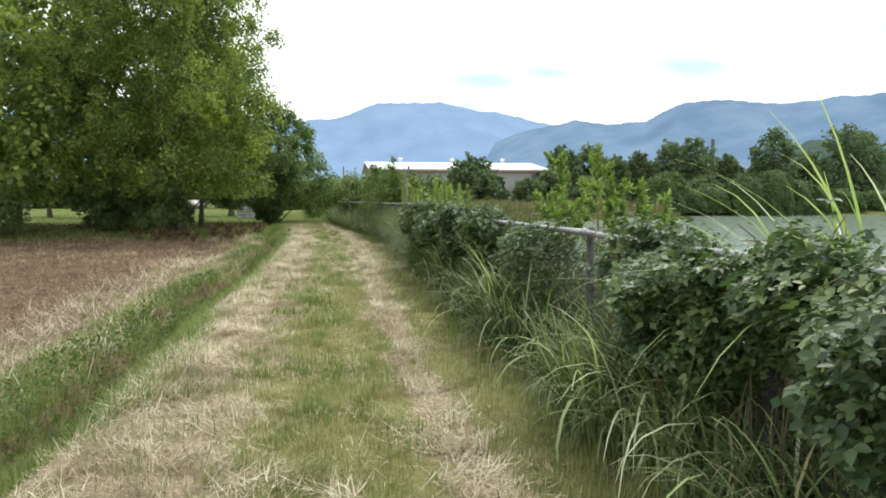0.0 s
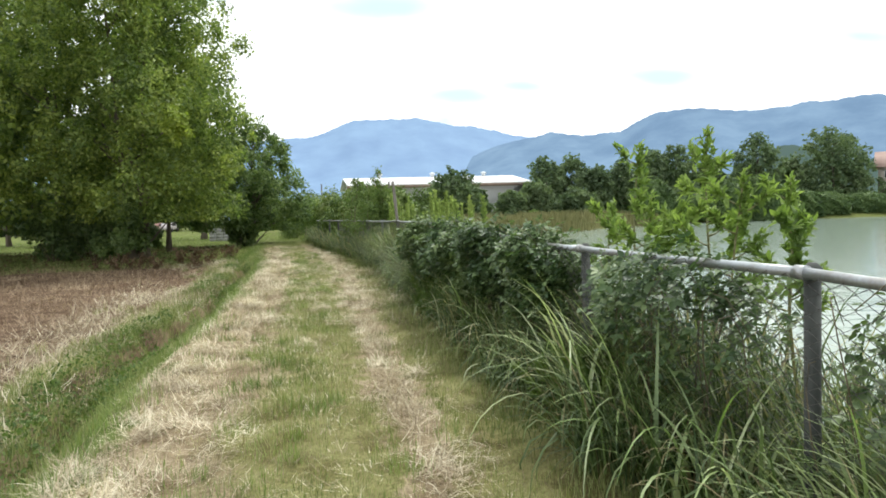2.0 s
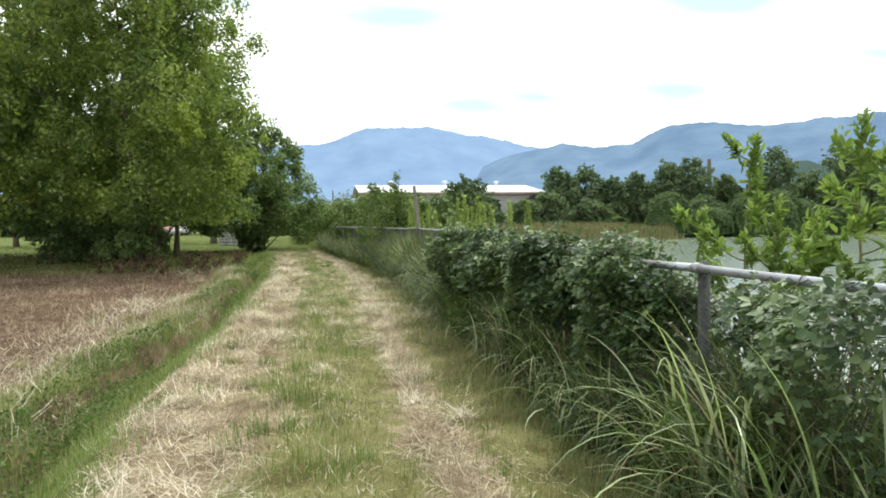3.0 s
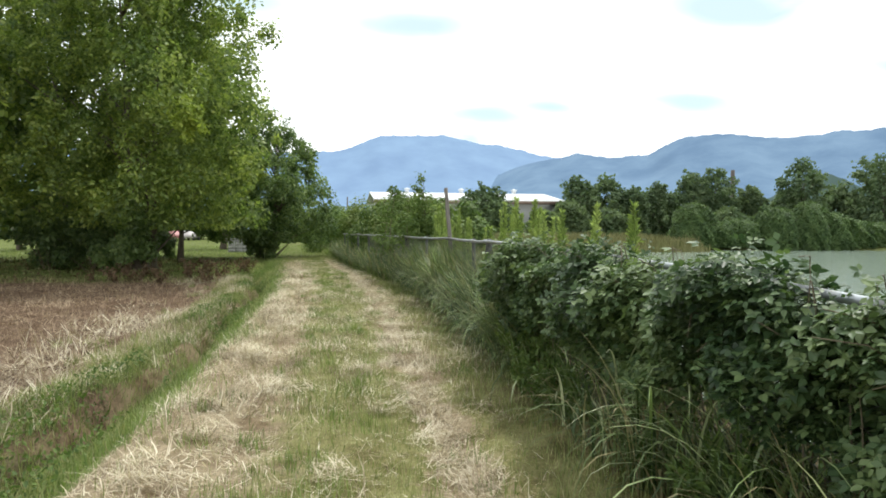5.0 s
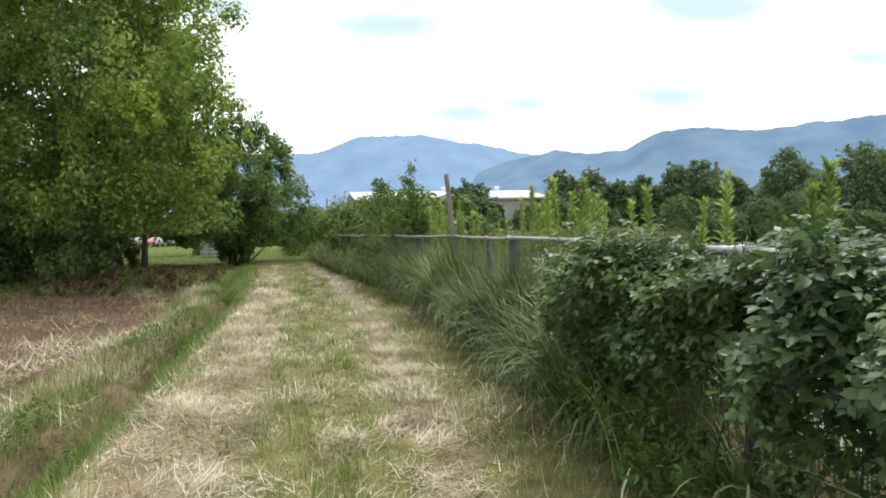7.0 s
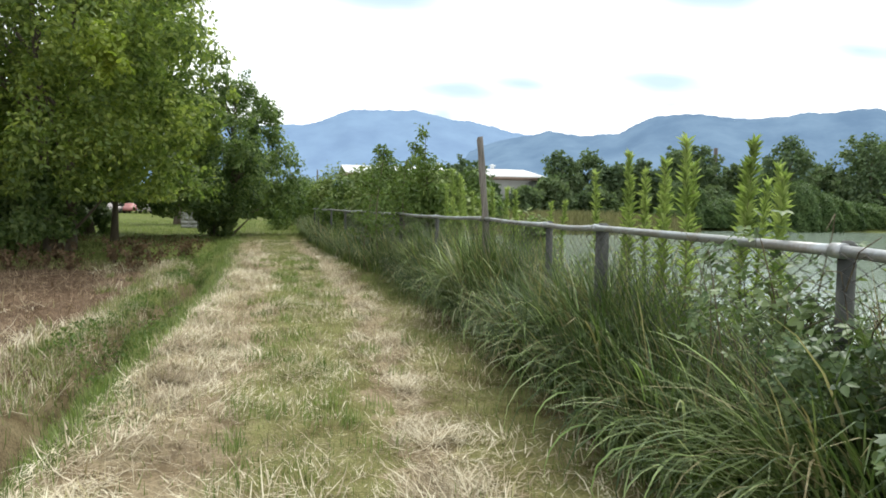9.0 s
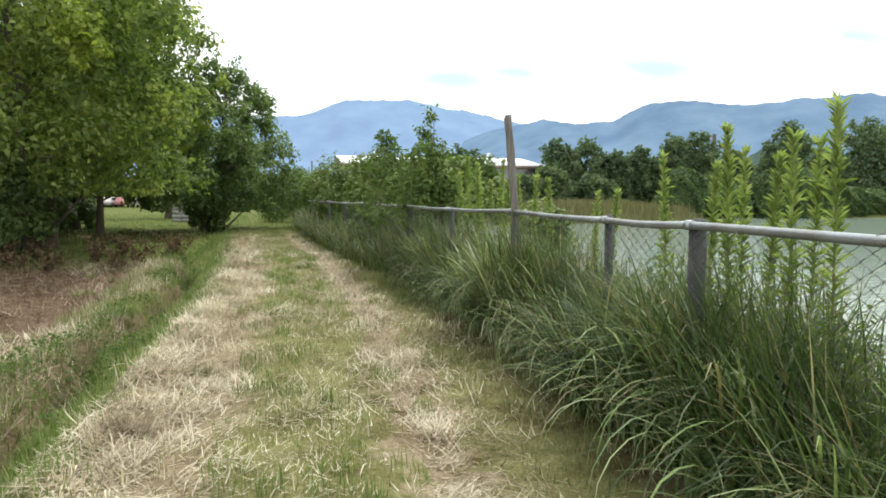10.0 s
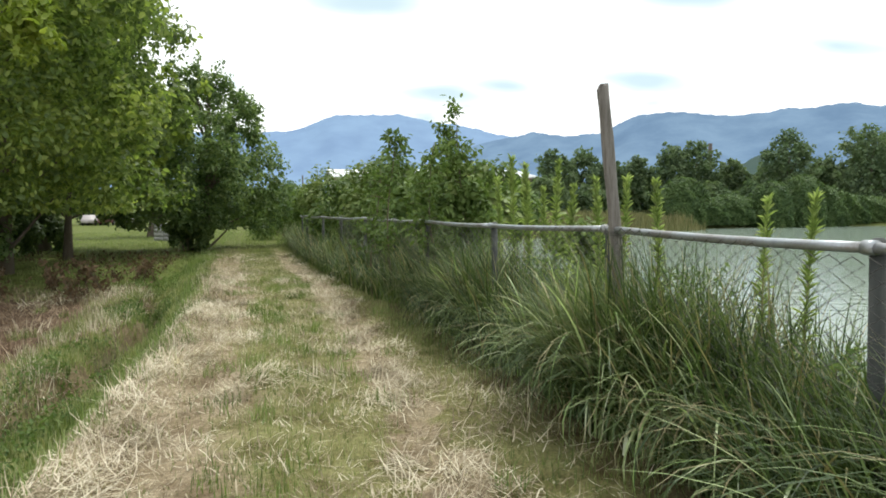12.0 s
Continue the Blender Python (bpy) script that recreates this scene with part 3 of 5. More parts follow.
# ---- trees ----
def tree(name, label, x, y, h, r, low, n, size, material, seed, trunk_r=0.25, lobes=26, lean=0.0, narrow=1.0, forks=1, group="", top=0.75, scatter=0.55, dome=0.0, fine=False):
    """Tapered trunk, limbs and a crown of leaves gathered in uneven clumps."""
    q = np.random.default_rng(seed)
    z0 = float(land(x, y))
    ob = thing(name, label, "tree", (x, y, z0 - 0.05), group)
    pieces, tips = [], []
    for k in range(forks):
        a = q.uniform(0, 6.28)
        off = 0.0 if forks == 1 else 0.22
        t = np.linspace(0, 1, 8)
        lx = off * np.cos(a) + (lean + (0 if forks == 1 else 0.35 * np.cos(a) * h * 0.18)) * t ** 1.3 + 0.10 * np.sin(t * 5 + a)
        ly = off * np.sin(a) + (0 if forks == 1 else 0.35 * np.sin(a) * h * 0.18) * t ** 1.3 + 0.10 * np.cos(t * 4 + a) - 0.1 * math.cos(a)
        pts = np.stack([lx, ly, t * h * 0.86], -1)
        rad = trunk_r / math.sqrt(forks) * (1 - t) ** 1.5 + 0.015
        rad[0] *= 1.35
        pieces.append(tube(pts, rad, 9))
        tips.append(pts)
    # crown lobes
    cen = []
    for k in range(lobes):
        u = (k + q.uniform(0, 1)) / lobes
        zz = low + (h - low) * u
        prof = math.sin(math.pi * min(1, (u * 0.86 + 0.14)) ** top) ** 0.7
        if dome:
            prof = math.sqrt(max(0.04, 1 - u ** dome))
        rr = r * prof * q.uniform(0.3, 0.92) * narrow
        a = k * 2.4 + q.uniform(-0.5, 0.5)
        cen.append((lean * zz / h + rr * math.cos(a), rr * math.sin(a), zz, r * q.uniform(0.22, 0.42) * (0.55 + 0.45 * prof)))
    cen = np.array(cen)
    limbs = []
    for cx, cy, cz, cr in cen[:: max(1, lobes // 12)]:
        ax = tips[q.integers(len(tips))]
        i = int(np.clip((cz * 0.72) / (h * 0.86) * 7, 0, 6))
        p0 = ax[i]
        mid = (p0 + np.array([cx, cy, cz])) / 2 + np.array([0, 0, -0.1 * r * 0.2])
        t = np.linspace(0, 1, 5)[:, None]
        pts = p0 * (1 - t) ** 2 + 2 * mid * t * (1 - t) + np.array([cx, cy, cz]) * t ** 2
        limbs.append(tube(pts, np.linspace(trunk_r * 0.32, 0.012, 5), 5))
    part("trunk", mesh_of("trunk", *joined(pieces), M_BARK, True), ob)
    for lv, lf in limbs:
        part("limb", mesh_of("limb", lv, lf, M_BARK, True), ob)
    # each lobe breaks up into smaller sprays on its outside
    m = 18
    sub = random_dirs(lobes * m, q, 0.15)
    scen = np.repeat(cen[:, :3], m, 0) + sub * (np.repeat(cen[:, 3], m) * q.uniform(0.45, 1.1, lobes * m))[:, None]
    srad = np.repeat(cen[:, 3], m) * q.uniform(0.17, 0.36, lobes * m)
    pick = q.choice(len(scen), n, p=srad ** 2 / (srad ** 2).sum())
    d = random_dirs(n, q, 0.2)
    rad = srad[pick] * (q.uniform(0, 1, n) ** 0.5) * (1 + 0.25 * q.normal(size=n) * scatter)
    at = scen[pick] + d * rad[:, None] * np.array([1.0, 1.0, 1.15])
    at[:, 2] = np.maximum(at[:, 2], low * 0.85 + 0.7 * q.uniform(0, 1, n) ** 2)
    nor = unit(d * 0.7 + q.normal(size=(n, 3)) * 0.45 + np.array([0, 0, 0.55]))
    ax = unit(np.cross(nor, q.normal(size=(n, 3))) + np.array([0, 0, -0.35]))
    v, f = leaves(at, ax, nor, size * q.uniform(0.65, 1.3, n), 0.62 if fine else 0.72, fine)
    tagged(part("crown", mesh_of("crown", v, f, material), ob), kind="stuff")
    return ob


T_LABEL = "tall broadleaf tree with dense mid-green summer crown"
big_tree = tree("tree", T_LABEL, -7.75, 36.4, 17.0, 6.3, 2.1, 108000, 0.165, M_TREE, 11, 0.26, 70, 0.0, 1.0, 2, "trees by the field", dome=1.45, fine=True)
# a limb of yellowing leaves on its sunny side
yq = np.random.default_rng(111)
ly = np.array([3.1, -5.6, 5.65])
yt = np.linspace(0, 1, 6)[:, None]
yl = part("limb", mesh_of("limb", *tube(np.array([0.1, -0.1, 4.6]) * (1 - yt) + ly * yt + np.array([0, 0, 0.5]) * yt * (1 - yt), np.linspace(0.07, 0.012, 6), 6), M_BARK, True), big_tree)
yn = 1000
yd = random_dirs(yn, yq, 0.1)
ya = ly + np.array([-0.15, 0.1, -0.15]) + yd * (yq.uniform(0, 1, yn) ** 0.45 * (0.5 + 0.25 * np.sin(yd[:, 0] * 5 + yd[:, 2] * 4)))[:, None] * np.array([1.0, 1.0, 1.25])
ynor = unit(yd * 0.6 + yq.normal(size=(yn, 3)) * 0.45 + np.array([0, 0, 0.55]))
tagged(part("leaf_spray", mesh_of("leaf_spray", *leaves(ya, unit(np.cross(ynor, yq.normal(size=(yn, 3))) + np.array([0, 0, -0.3])), ynor, yq.uniform(0.11, 0.22, yn), 0.62, True), M_YELLOW), yl, "yellowing leaves"), kind="stuff")
tree("tree", "tall dark broadleaf tree at the shaded field edge", -17.0, 35.0, 15.5, 6.0, 1.8, 19000, 0.32, M_TREE, 12, 0.32, 36, 0.0, 1.0, 2, "trees by the field")
tree("tree", "smaller dark broadleaf tree beside the mown path", -3.6, 47.0, 7.4, 4.0, 1.2, 32000, 0.165, M_TREE_DARK, 13, 0.26, 40, 0.2, 1.0, 3, "trees by the field", dome=2.2, fine=True)
tree("tree", "broadleaf tree with bright yellow-green outer leaves", -7.4, 42.0, 12.0, 4.0, 2.6, 20000, 0.24, M_TREE, 14, 0.12, 28, 0.0, 1.0, 1, "trees by the field")
tree("tree", "tall broadleaf tree in the shaded row", -13.2, 43.0, 14.5, 5.0, 2.2, 17000, 0.28, M_TREE_DARK, 15, 0.2, 28, 0.0, 1.0, 1, "trees by the field")
tree("tree", "tall broadleaf tree at the end of the row", -24.5, 38.0, 14.5, 6.0, 1.5, 13000, 0.33, M_TREE_DARK, 16, 0.3, 30, 0.0, 1.0, 1, "trees by the field")
tree("tree", "broadleaf tree deep in the shaded row", -10.5, 49.0, 13.0, 5.0, 2.2, 15000, 0.3, M_TREE_DARK, 20, 0.2, 26, 0.0, 1.0, 1, "trees by the field")
tree("tree", "broadleaf tree deep in the shaded row", -19.0, 46.0, 14.0, 5.6, 2.2, 14000, 0.32, M_TREE_DARK, 21, 0.22, 26, 0.0, 1.0, 1, "trees by the field")
tree("tree", "slim dark tree standing on the bright lawn", -9.0, 66.0, 8.0, 3.2, 2.3, 9000, 0.28, M_TREE_DARK, 17, 0.24, 18, 0.0, 1.0, 1, "lawn trees")
tree("tree", "slim dark tree standing on the bright lawn", -17.5, 62.0, 9.0, 3.6, 2.4, 8000, 0.3, M_TREE_DARK, 18, 0.18, 18, 0.0, 1.0, 1, "lawn trees")
tree("tree", "slim dark tree standing on the bright lawn", -24.0, 64.0, 9.0, 3.6, 2.2, 8000, 0.3, M_TREE_DARK, 19, 0.18, 18, 0.0, 1.0, 1, "lawn trees")


def shrub(name, label, x, y, h, r, n, size, material, seed, lobes=14, low=0.0, category="shrub", group="", fine=False, squash=1.0, twig=0.02, round_top=0.4):
    """Many thin stems from one base and a leaf cover in uneven lobes that reaches the ground."""
    q = np.random.default_rng(seed)
    ob = thing(name, label, category, (x, y, float(land(x, y)) - 0.02), group)
    cen = []
    for k in range(lobes):
        u = q.uniform(0, 1)
        a = k * 2.4 + q.uniform(-0.4, 0.4)
        rr = r * 0.78 * math.sqrt(q.uniform(0.05, 1)) * math.sqrt(max(0.0, 1 - round_top * u * u * 1.6))
        cr = r * q.uniform(0.24, 0.4)
        cen.append((rr * math.cos(a), rr * math.sin(a) * squash, low + cr * 0.7 + (h - low - cr * 1.6) * u, cr))
    cen = np.array(cen)
    stems = []
    for cx, cy, cz, cr in cen[::2]:
        t = np.linspace(0, 1, 5)[:, None]
        pts = np.array([cx * 0.25, cy * 0.25, 0.0]) * (1 - t) + np.array([cx, cy, cz]) * t
        pts[:, 2] = np.linspace(0, cz, 5) ** 1.0
        stems.append(tube(pts, np.linspace(twig, twig * 0.3, 5), 5))
    for sv, sf in stems:
        part("stem", mesh_of("stem", sv, sf, M_TWIG, True), ob)
    pick = q.choice(len(cen), n, p=cen[:, 3] ** 2 / (cen[:, 3] ** 2).sum())
    d = random_dirs(n, q)
    at = cen[pick, :3] + d * (cen[pick, 3] * q.uniform(0, 1, n) ** 0.33 * (1 + 0.12 * q.normal(size=n)))[:, None]
    at[:, 2] = np.maximum(at[:, 2], q.uniform(0.02, 0.15, n))
    nor = unit(d * 0.7 + q.normal(size=(n, 3)) * 0.4 + np.array([0, 0, 0.6]))
    ax = unit(np.cross(nor, q.normal(size=(n, 3))) + np.array([0, 0, -0.3]))
    v, f = leaves(at, ax, nor, size * q.uniform(0.6, 1.3, n), 0.62, fine)
    tagged(part("foliage", mesh_of("foliage", v, f, material), ob), kind="stuff")
    return ob


# undergrowth at the feet of the trees
for k, (x, y, h, r) in enumerate([(-9.6, 36.2, 3.0, 1.6), (-8.1, 35.3, 2.9, 1.5), (-11.3, 45.0, 3.4, 2.0), (-9.7, 46.2, 2.2, 1.3), (-11.4, 36.6, 2.3, 1.6), (-16.0, 33.8, 3.0, 2.4), (-19.5, 34.4, 3.2, 2.6), (-22.5, 36.0, 3.4, 2.8), (-4.1, 46.4, 1.7, 1.0)]):
    shrub("undergrowth_shrub", "dark green shrub growing at a tree's foot", x, y, h, r, 5200, 0.16, M_TREE_DARK, 40 + k, 14, group="undergrowth")

# far bank: creeper-covered mounds, willows and woods
def mound(x, y, h, r, seed):
    """A dead tree or bush buried in creeper: a smooth leafy dome with a few bulges, leaves hanging down its sides."""
    q = np.random.default_rng(seed)
    ob = thing("creeper_mound", "rounded mound of pale green creeper by the pond", "shrub", (x, y, float(land(x, y)) - 0.05), "creeper mounds")
    part("stump", mesh_of("stump", *tube([(0, 0, 0), (0.1, 0, h * 0.4), (0, 0.1, h * 0.8)], [0.18, 0.12, 0.05], 8), M_BARK, True), ob)
    n = int(1900 * r * h ** 0.5)
    a, u = q.uniform(0, 6.28, n), q.uniform(0, 1, n)
    prof = np.where(u < 0.55, 1.0 - 0.06 * np.cos(u * 9), np.sqrt(np.clip(1 - (np.maximum(u - 0.55, 0) / 0.45) ** 2.2, 0.0, 1)))
    bulge = 1 + 0.10 * np.sin(a * 3 + seed) + 0.07 * np.sin(a * 5 + u * 6) + 0.05 * np.sin(a * 11 + u * 17 + seed)
    rr = r * prof * bulge * (1 - q.exponential(0.05, n))
    inner = q.uniform(0, 1, n) < 0.25
    rr = np.where(inner & (u > 0.85), rr * np.sqrt(q.uniform(0, 1, n)), rr)
    at = np.stack([rr * np.cos(a), rr * np.sin(a), h * u], -1)
    nor = unit(np.stack([np.cos(a) * prof, np.sin(a) * prof, 0.12 + 1.8 * u ** 4], -1) + 0.3 * q.normal(size=(n, 3)))
    ax = unit(np.stack([np.cos(a) * 0.3, np.sin(a) * 0.3, -0.5 * np.ones(n)], -1) + 0.8 * q.normal(size=(n, 3)))
    v, f = leaves(at, ax, nor, q.uniform(0.16, 0.36, n), 0.8, False)
    tagged(part("foliage", mesh_of("foliage", v, f, M_CREEPER), ob), kind="stuff")


MOUNDS = [(47.3, 91.0, 5.7, 2.6), (51.6, 92.5, 3.3, 2.6), (55.4, 93.0, 3.7, 2.8), (60.0, 91.0, 6.3, 2.5), (64.6, 91.0, 7.0, 2.8), (68.6, 92.0, 5.6, 3.0), (73.5, 94.0, 4.0, 3.0), (79.0, 95.5, 3.4, 3.2), (86.5, 96.0, 3.2, 3.2), (94.0, 94.5, 2.8, 3.2), (101.0, 92.5, 2.6, 3.4), (58.0, 97.0, 3.4, 3.4), (51.0, 98.0, 3.0, 3.2)]
for k, (x, y, h, r) in enumerate(MOUNDS):
    mound(x, y, h, r, 60 + k)
FAR_TREES = [(20.5, 97, 7.4, 3.7), (24.0, 99, 5.0, 2.4), (41.0, 116, 10.4, 3.9), (46.2, 117, 10.8, 4.0), (50.3, 115, 9.2, 2.7), (55.3, 116, 9.8, 2.8), (62.0, 117, 12.0, 4.3), (66.3, 118, 12.3, 4.5), (73.2, 117, 9.8, 3.0), (75.6, 107, 13.2, 4.4), (81.5, 106, 9.0, 4.0), (87.0, 103, 13.4, 5.4),
             (91.5, 106, 12.0, 4.6), (116, 112, 14.0, 6.2), (118, 98, 13.5, 6.4), (35.5, 106, 6.0, 3.0), (30.5, 103, 4.6, 2.6), (124, 88, 13, 6), (58.5, 124, 9.5, 3.6), (70.5, 124, 9.5, 4.0), (79.0, 116, 8.5, 4.0), (64.5, 110, 5.5, 3.4), (70.0, 108, 5.5, 3.2), (44.0, 110, 5.0, 3.2)]
for k, (x, y, h, r) in enumerate(FAR_TREES):
    tree("bank_tree", "rounded dark green tree in the woods across the pond", x, y, h, r * 1.16, 0.2, 8000, 0.52, M_FAR, 100 + k, 0.25, 44, 0.0, 1.0, 1, "far bank trees", 0.62, dome=2.2)

# ---- warehouse, house, poles ----
def warehouse():
    ob = thing("warehouse", "long low grey warehouse with a pale metal roof", "building", (7.4, 118.0, -0.3))
    L, D, H = 31.0, 24.0, 6.7
    part("wall", mesh_of("wall", *joined([box(0, 0, 0, L, 0.25, H), box(0, D - 0.25, 0, L, D, H), box(0, 0.25, 0, 0.25, D - 0.25, H), box(L - 0.25, 0.25, 0, L, D - 0.25, H)]), M_PANEL), ob)
    ys, zs = np.array([-0.9, D / 2, D + 0.9]), np.array([H + 0.15, H + 2.0, H + 0.15])
    vs, fs = [], []
    for i in range(2):
        n = 62
        for j in range(n):
            x0, x1 = -0.8 + (L + 1.6) * j / n, -0.8 + (L + 1.6) * (j + 0.93) / n
            b = np.array([(x0, ys[i], zs[i]), (x1, ys[i], zs[i]), (x1, ys[i + 1], zs[i + 1]), (x0, ys[i + 1], zs[i + 1])])
            vs.append(np.concatenate([b, b + [0, 0, 0.12]])); fs.append(box(0, 0, 0, 1, 1, 1)[1])
    part("roof", mesh_of("roof", *joined(list(zip(vs, fs))), M_ROOF), ob)
    part("gutter", mesh_of("gutter", *box(-0.8, -1.15, H - 0.35, L + 0.8, -0.9, H + 0.15), M_EAVE), ob)
    for k in range(5):
        part("window", mesh_of("window", *box(3 + k * 5.6, -0.06, 2.6, 5.6 + k * 5.6, -0.003, 4.2), M_GLASS), ob)
    part("roller_door", mesh_of("roller_door", *joined([box(8.8, -0.1, 0.2 * i, 11.2, -0.004, 0.2 * i + 0.17) for i in range(18)]), M_CONCRETE), ob)
    for k in range(3):
        part("roof_vent", mesh_of("roof_vent", *joined([tube([(6 + 10 * k, D / 2, H + 2.0), (6 + 10 * k, D / 2, H + 2.6)], [0.35, 0.35], 10), tube([(6 + 10 * k, D / 2, H + 2.6), (6 + 10 * k, D / 2, H + 2.8), (6 + 10 * k, D / 2, H + 2.95)], [0.55, 0.5, 0.1], 10)]), M_ROOF, True), ob)
    return ob


def house(x, y, turn):
    ob = thing("house", "two-storey cream house with a clay-coloured gable roof", "house", (x, y, float(land(x, y))))
    ob.rotation_euler = (0, 0, radians(turn))
    part("wall", mesh_of("wall", *joined([box(-5, -4, 0, 5, -3.8, 5.6), box(-5, 3.8, 0, 5, 4, 5.6), box(-5, -3.8, 0, -4.8, 3.8, 5.6), box(4.8, -3.8, 0, 5, 3.8, 5.6)]), M_PLASTER), ob)
    gv = np.array([(-5, -3.8, 5.6), (-5, 3.8, 5.6), (-5, 0, 8.0), (-4.8, -3.8, 5.6), (-4.8, 3.8, 5.6), (-4.8, 0, 8.0)])
    for dx in (0, 9.8):
        part("gable", mesh_of("gable", gv + [dx, 0, 0], [np.array([(0, 2, 1), (3, 4, 5)]), np.array([(0, 1, 4, 3), (1, 2, 5, 4), (2, 0, 3, 5)])], M_PLASTER), ob)
    for sgn in (-1, 1):
        b = np.array([(-5.6, sgn * 4.6, 5.3), (5.6, sgn * 4.6, 5.3), (5.6, 0, 8.15), (-5.6, 0, 8.15)])
        part("roof", mesh_of("roof", np.concatenate([b, b + [0, 0, 0.16]]), box(0, 0, 0, 1, 1, 1)[1], M_TILE), ob)
    for zz in (0.9, 3.6):
        for xx in (-3.4, 0, 3.4):
            w = part("window", mesh_of("window", *box(xx - 0.6, -4.05, zz, xx + 0.6, -4.004, zz + 1.2), M_GLASS), ob)
            part("window_frame", mesh_of("window_frame", *joined([box(xx - 0.7, -4.08, zz - 0.1, xx + 0.7, -4.003, zz - 0.003), box(xx - 0.7, -4.08, zz + 1.203, xx + 0.7, -4.003, zz + 1.3), box(xx - 0.7, -4.08, zz, xx - 0.603, -4.003, zz + 1.2), box(xx + 0.603, -4.08, zz, xx + 0.7, -4.003, zz + 1.2)]), M_WHITE), w)
    return ob


warehouse()
house(103.0, 103.0, -45)


def pole(name, label, x, y, h, r, arms=True):
    ob = thing(name, label, "pole", (x, y, float(land(x, y)) - 0.1))
    part("shaft", mesh_of("shaft", *tube([(0, 0, 0), (0, 0, h * 0.5), (0, 0, h)], [r, r * 0.85, r * 0.7], 10), M_POLE, True), ob)
    if arms:
        part("crossarm", mesh_of("crossarm", *box(-0.9, -0.06, h - 0.7, 0.9, 0.06, h - 0.55), M_POLE), ob)
        for dx in (-0.8, 0.0, 0.8):
            part("insulator", mesh_of("insulator", *tube([(dx, 0, h - 0.55), (dx, 0, h - 0.4), (dx, 0, h - 0.33)], [0.05, 0.06, 0.02], 8), M_WHITE, True), ob)


pole("utility_pole", "dark wooden utility pole beside the warehouse", 3.1, 150, 9.0, 0.2, False)
pole("chimney_stack", "slim dark chimney stack behind the far trees", 79.0, 132, 14.4, 0.55, False)
pole("utility_pole", "dark wooden utility pole behind the fence weeds", 10.6, 92, 6.4, 0.18)

# ---- far left: lawn's end ----
def parked_car(x, y, turn, paint, label):
    ob = thing("parked_car", label, "car", (x, y, float(land(x, y))), "parked cars")
    ob.rotation_euler = (0, 0, radians(turn))
    prof = np.array([(-2.1, 0.35), (-2.1, 0.8), (-1.5, 0.95), (-0.95, 1.42), (0.7, 1.45), (1.25, 1.0), (2.05, 0.85), (2.15, 0.4)])
    n = len(prof)
    v = np.concatenate([np.stack([prof[:, 0], np.full(n, sg * 0.82), prof[:, 1]], -1) for sg in (-1, 1)])
    f = np.array([(i, (i + 1) % n, n + (i + 1) % n, n + i) for i in range(n)])
    part("body", mesh_of("body", v, [f, np.array([tuple(range(n))[::-1]]), np.array([tuple(range(n, 2 * n))])], paint), ob)
    gl = np.array([(-0.85, 1.36), (0.62, 1.38), (1.05, 1.02), (-1.3, 1.0)])
    for sg in (-1, 1):
        gv = np.concatenate([np.stack([gl[:, 0], np.full(4, sg * o), gl[:, 1]], -1) for o in (0.823, 0.84)])
        part("side_window", mesh_of("side_window", gv, box(0, 0, 0, 1, 1, 1)[1], M_GLASS), ob)
        for wx0 in (-1.3, 1.35):
            part("wheel", mesh_of("wheel", *tube([(wx0, sg * 0.7, 0.32), (wx0, sg * 0.86, 0.32)], [0.32, 0.32], 14), M_RUBBER), ob)


parked_car(-21.6, 117.0, 84, M_SILVER, "dusty pale parked car seen end-on beyond the lawn")
parked_car(-23.8, 117.6, 88, M_RED, "dull red parked car seen end-on beyond the lawn")
parked_car(-26.0, 117.2, 92, M_SILVER, "dusty pale parked car seen end-on beyond the lawn")
for k, x in enumerate(np.linspace(-64, 2, 12)):
    shrub("hedge_shrub", "dark hedge shrub closing off the lawn", float(x), 124 + 1.5 * math.sin(k * 2.1), 7.0 + 1.4 * math.sin(k * 1.7), 4.6, 3000, 0.6, M_FAR, 300 + k, 14, group="lawn hedge", twig=0.05)
blk = thing("low_wall", "low grey concrete block wall on the lawn", "wall", (-6.6, 58.6, float(land(-6.6, 58.6)) - 0.05))
for i in range(4):
    for j in range(4):
        part("block", mesh_of("block", *box(-1.0 + j * 0.5 + 0.004, -0.1, i * 0.25 + 0.003, -0.5 + j * 0.5 - 0.004, 0.1, i * 0.25 + 0.247), M_CONCRETE), blk)
part("coping", mesh_of("coping", *box(-1.03, -0.13, 1.0, 1.03, 0.13, 1.06), M_CONCRETE), blk)

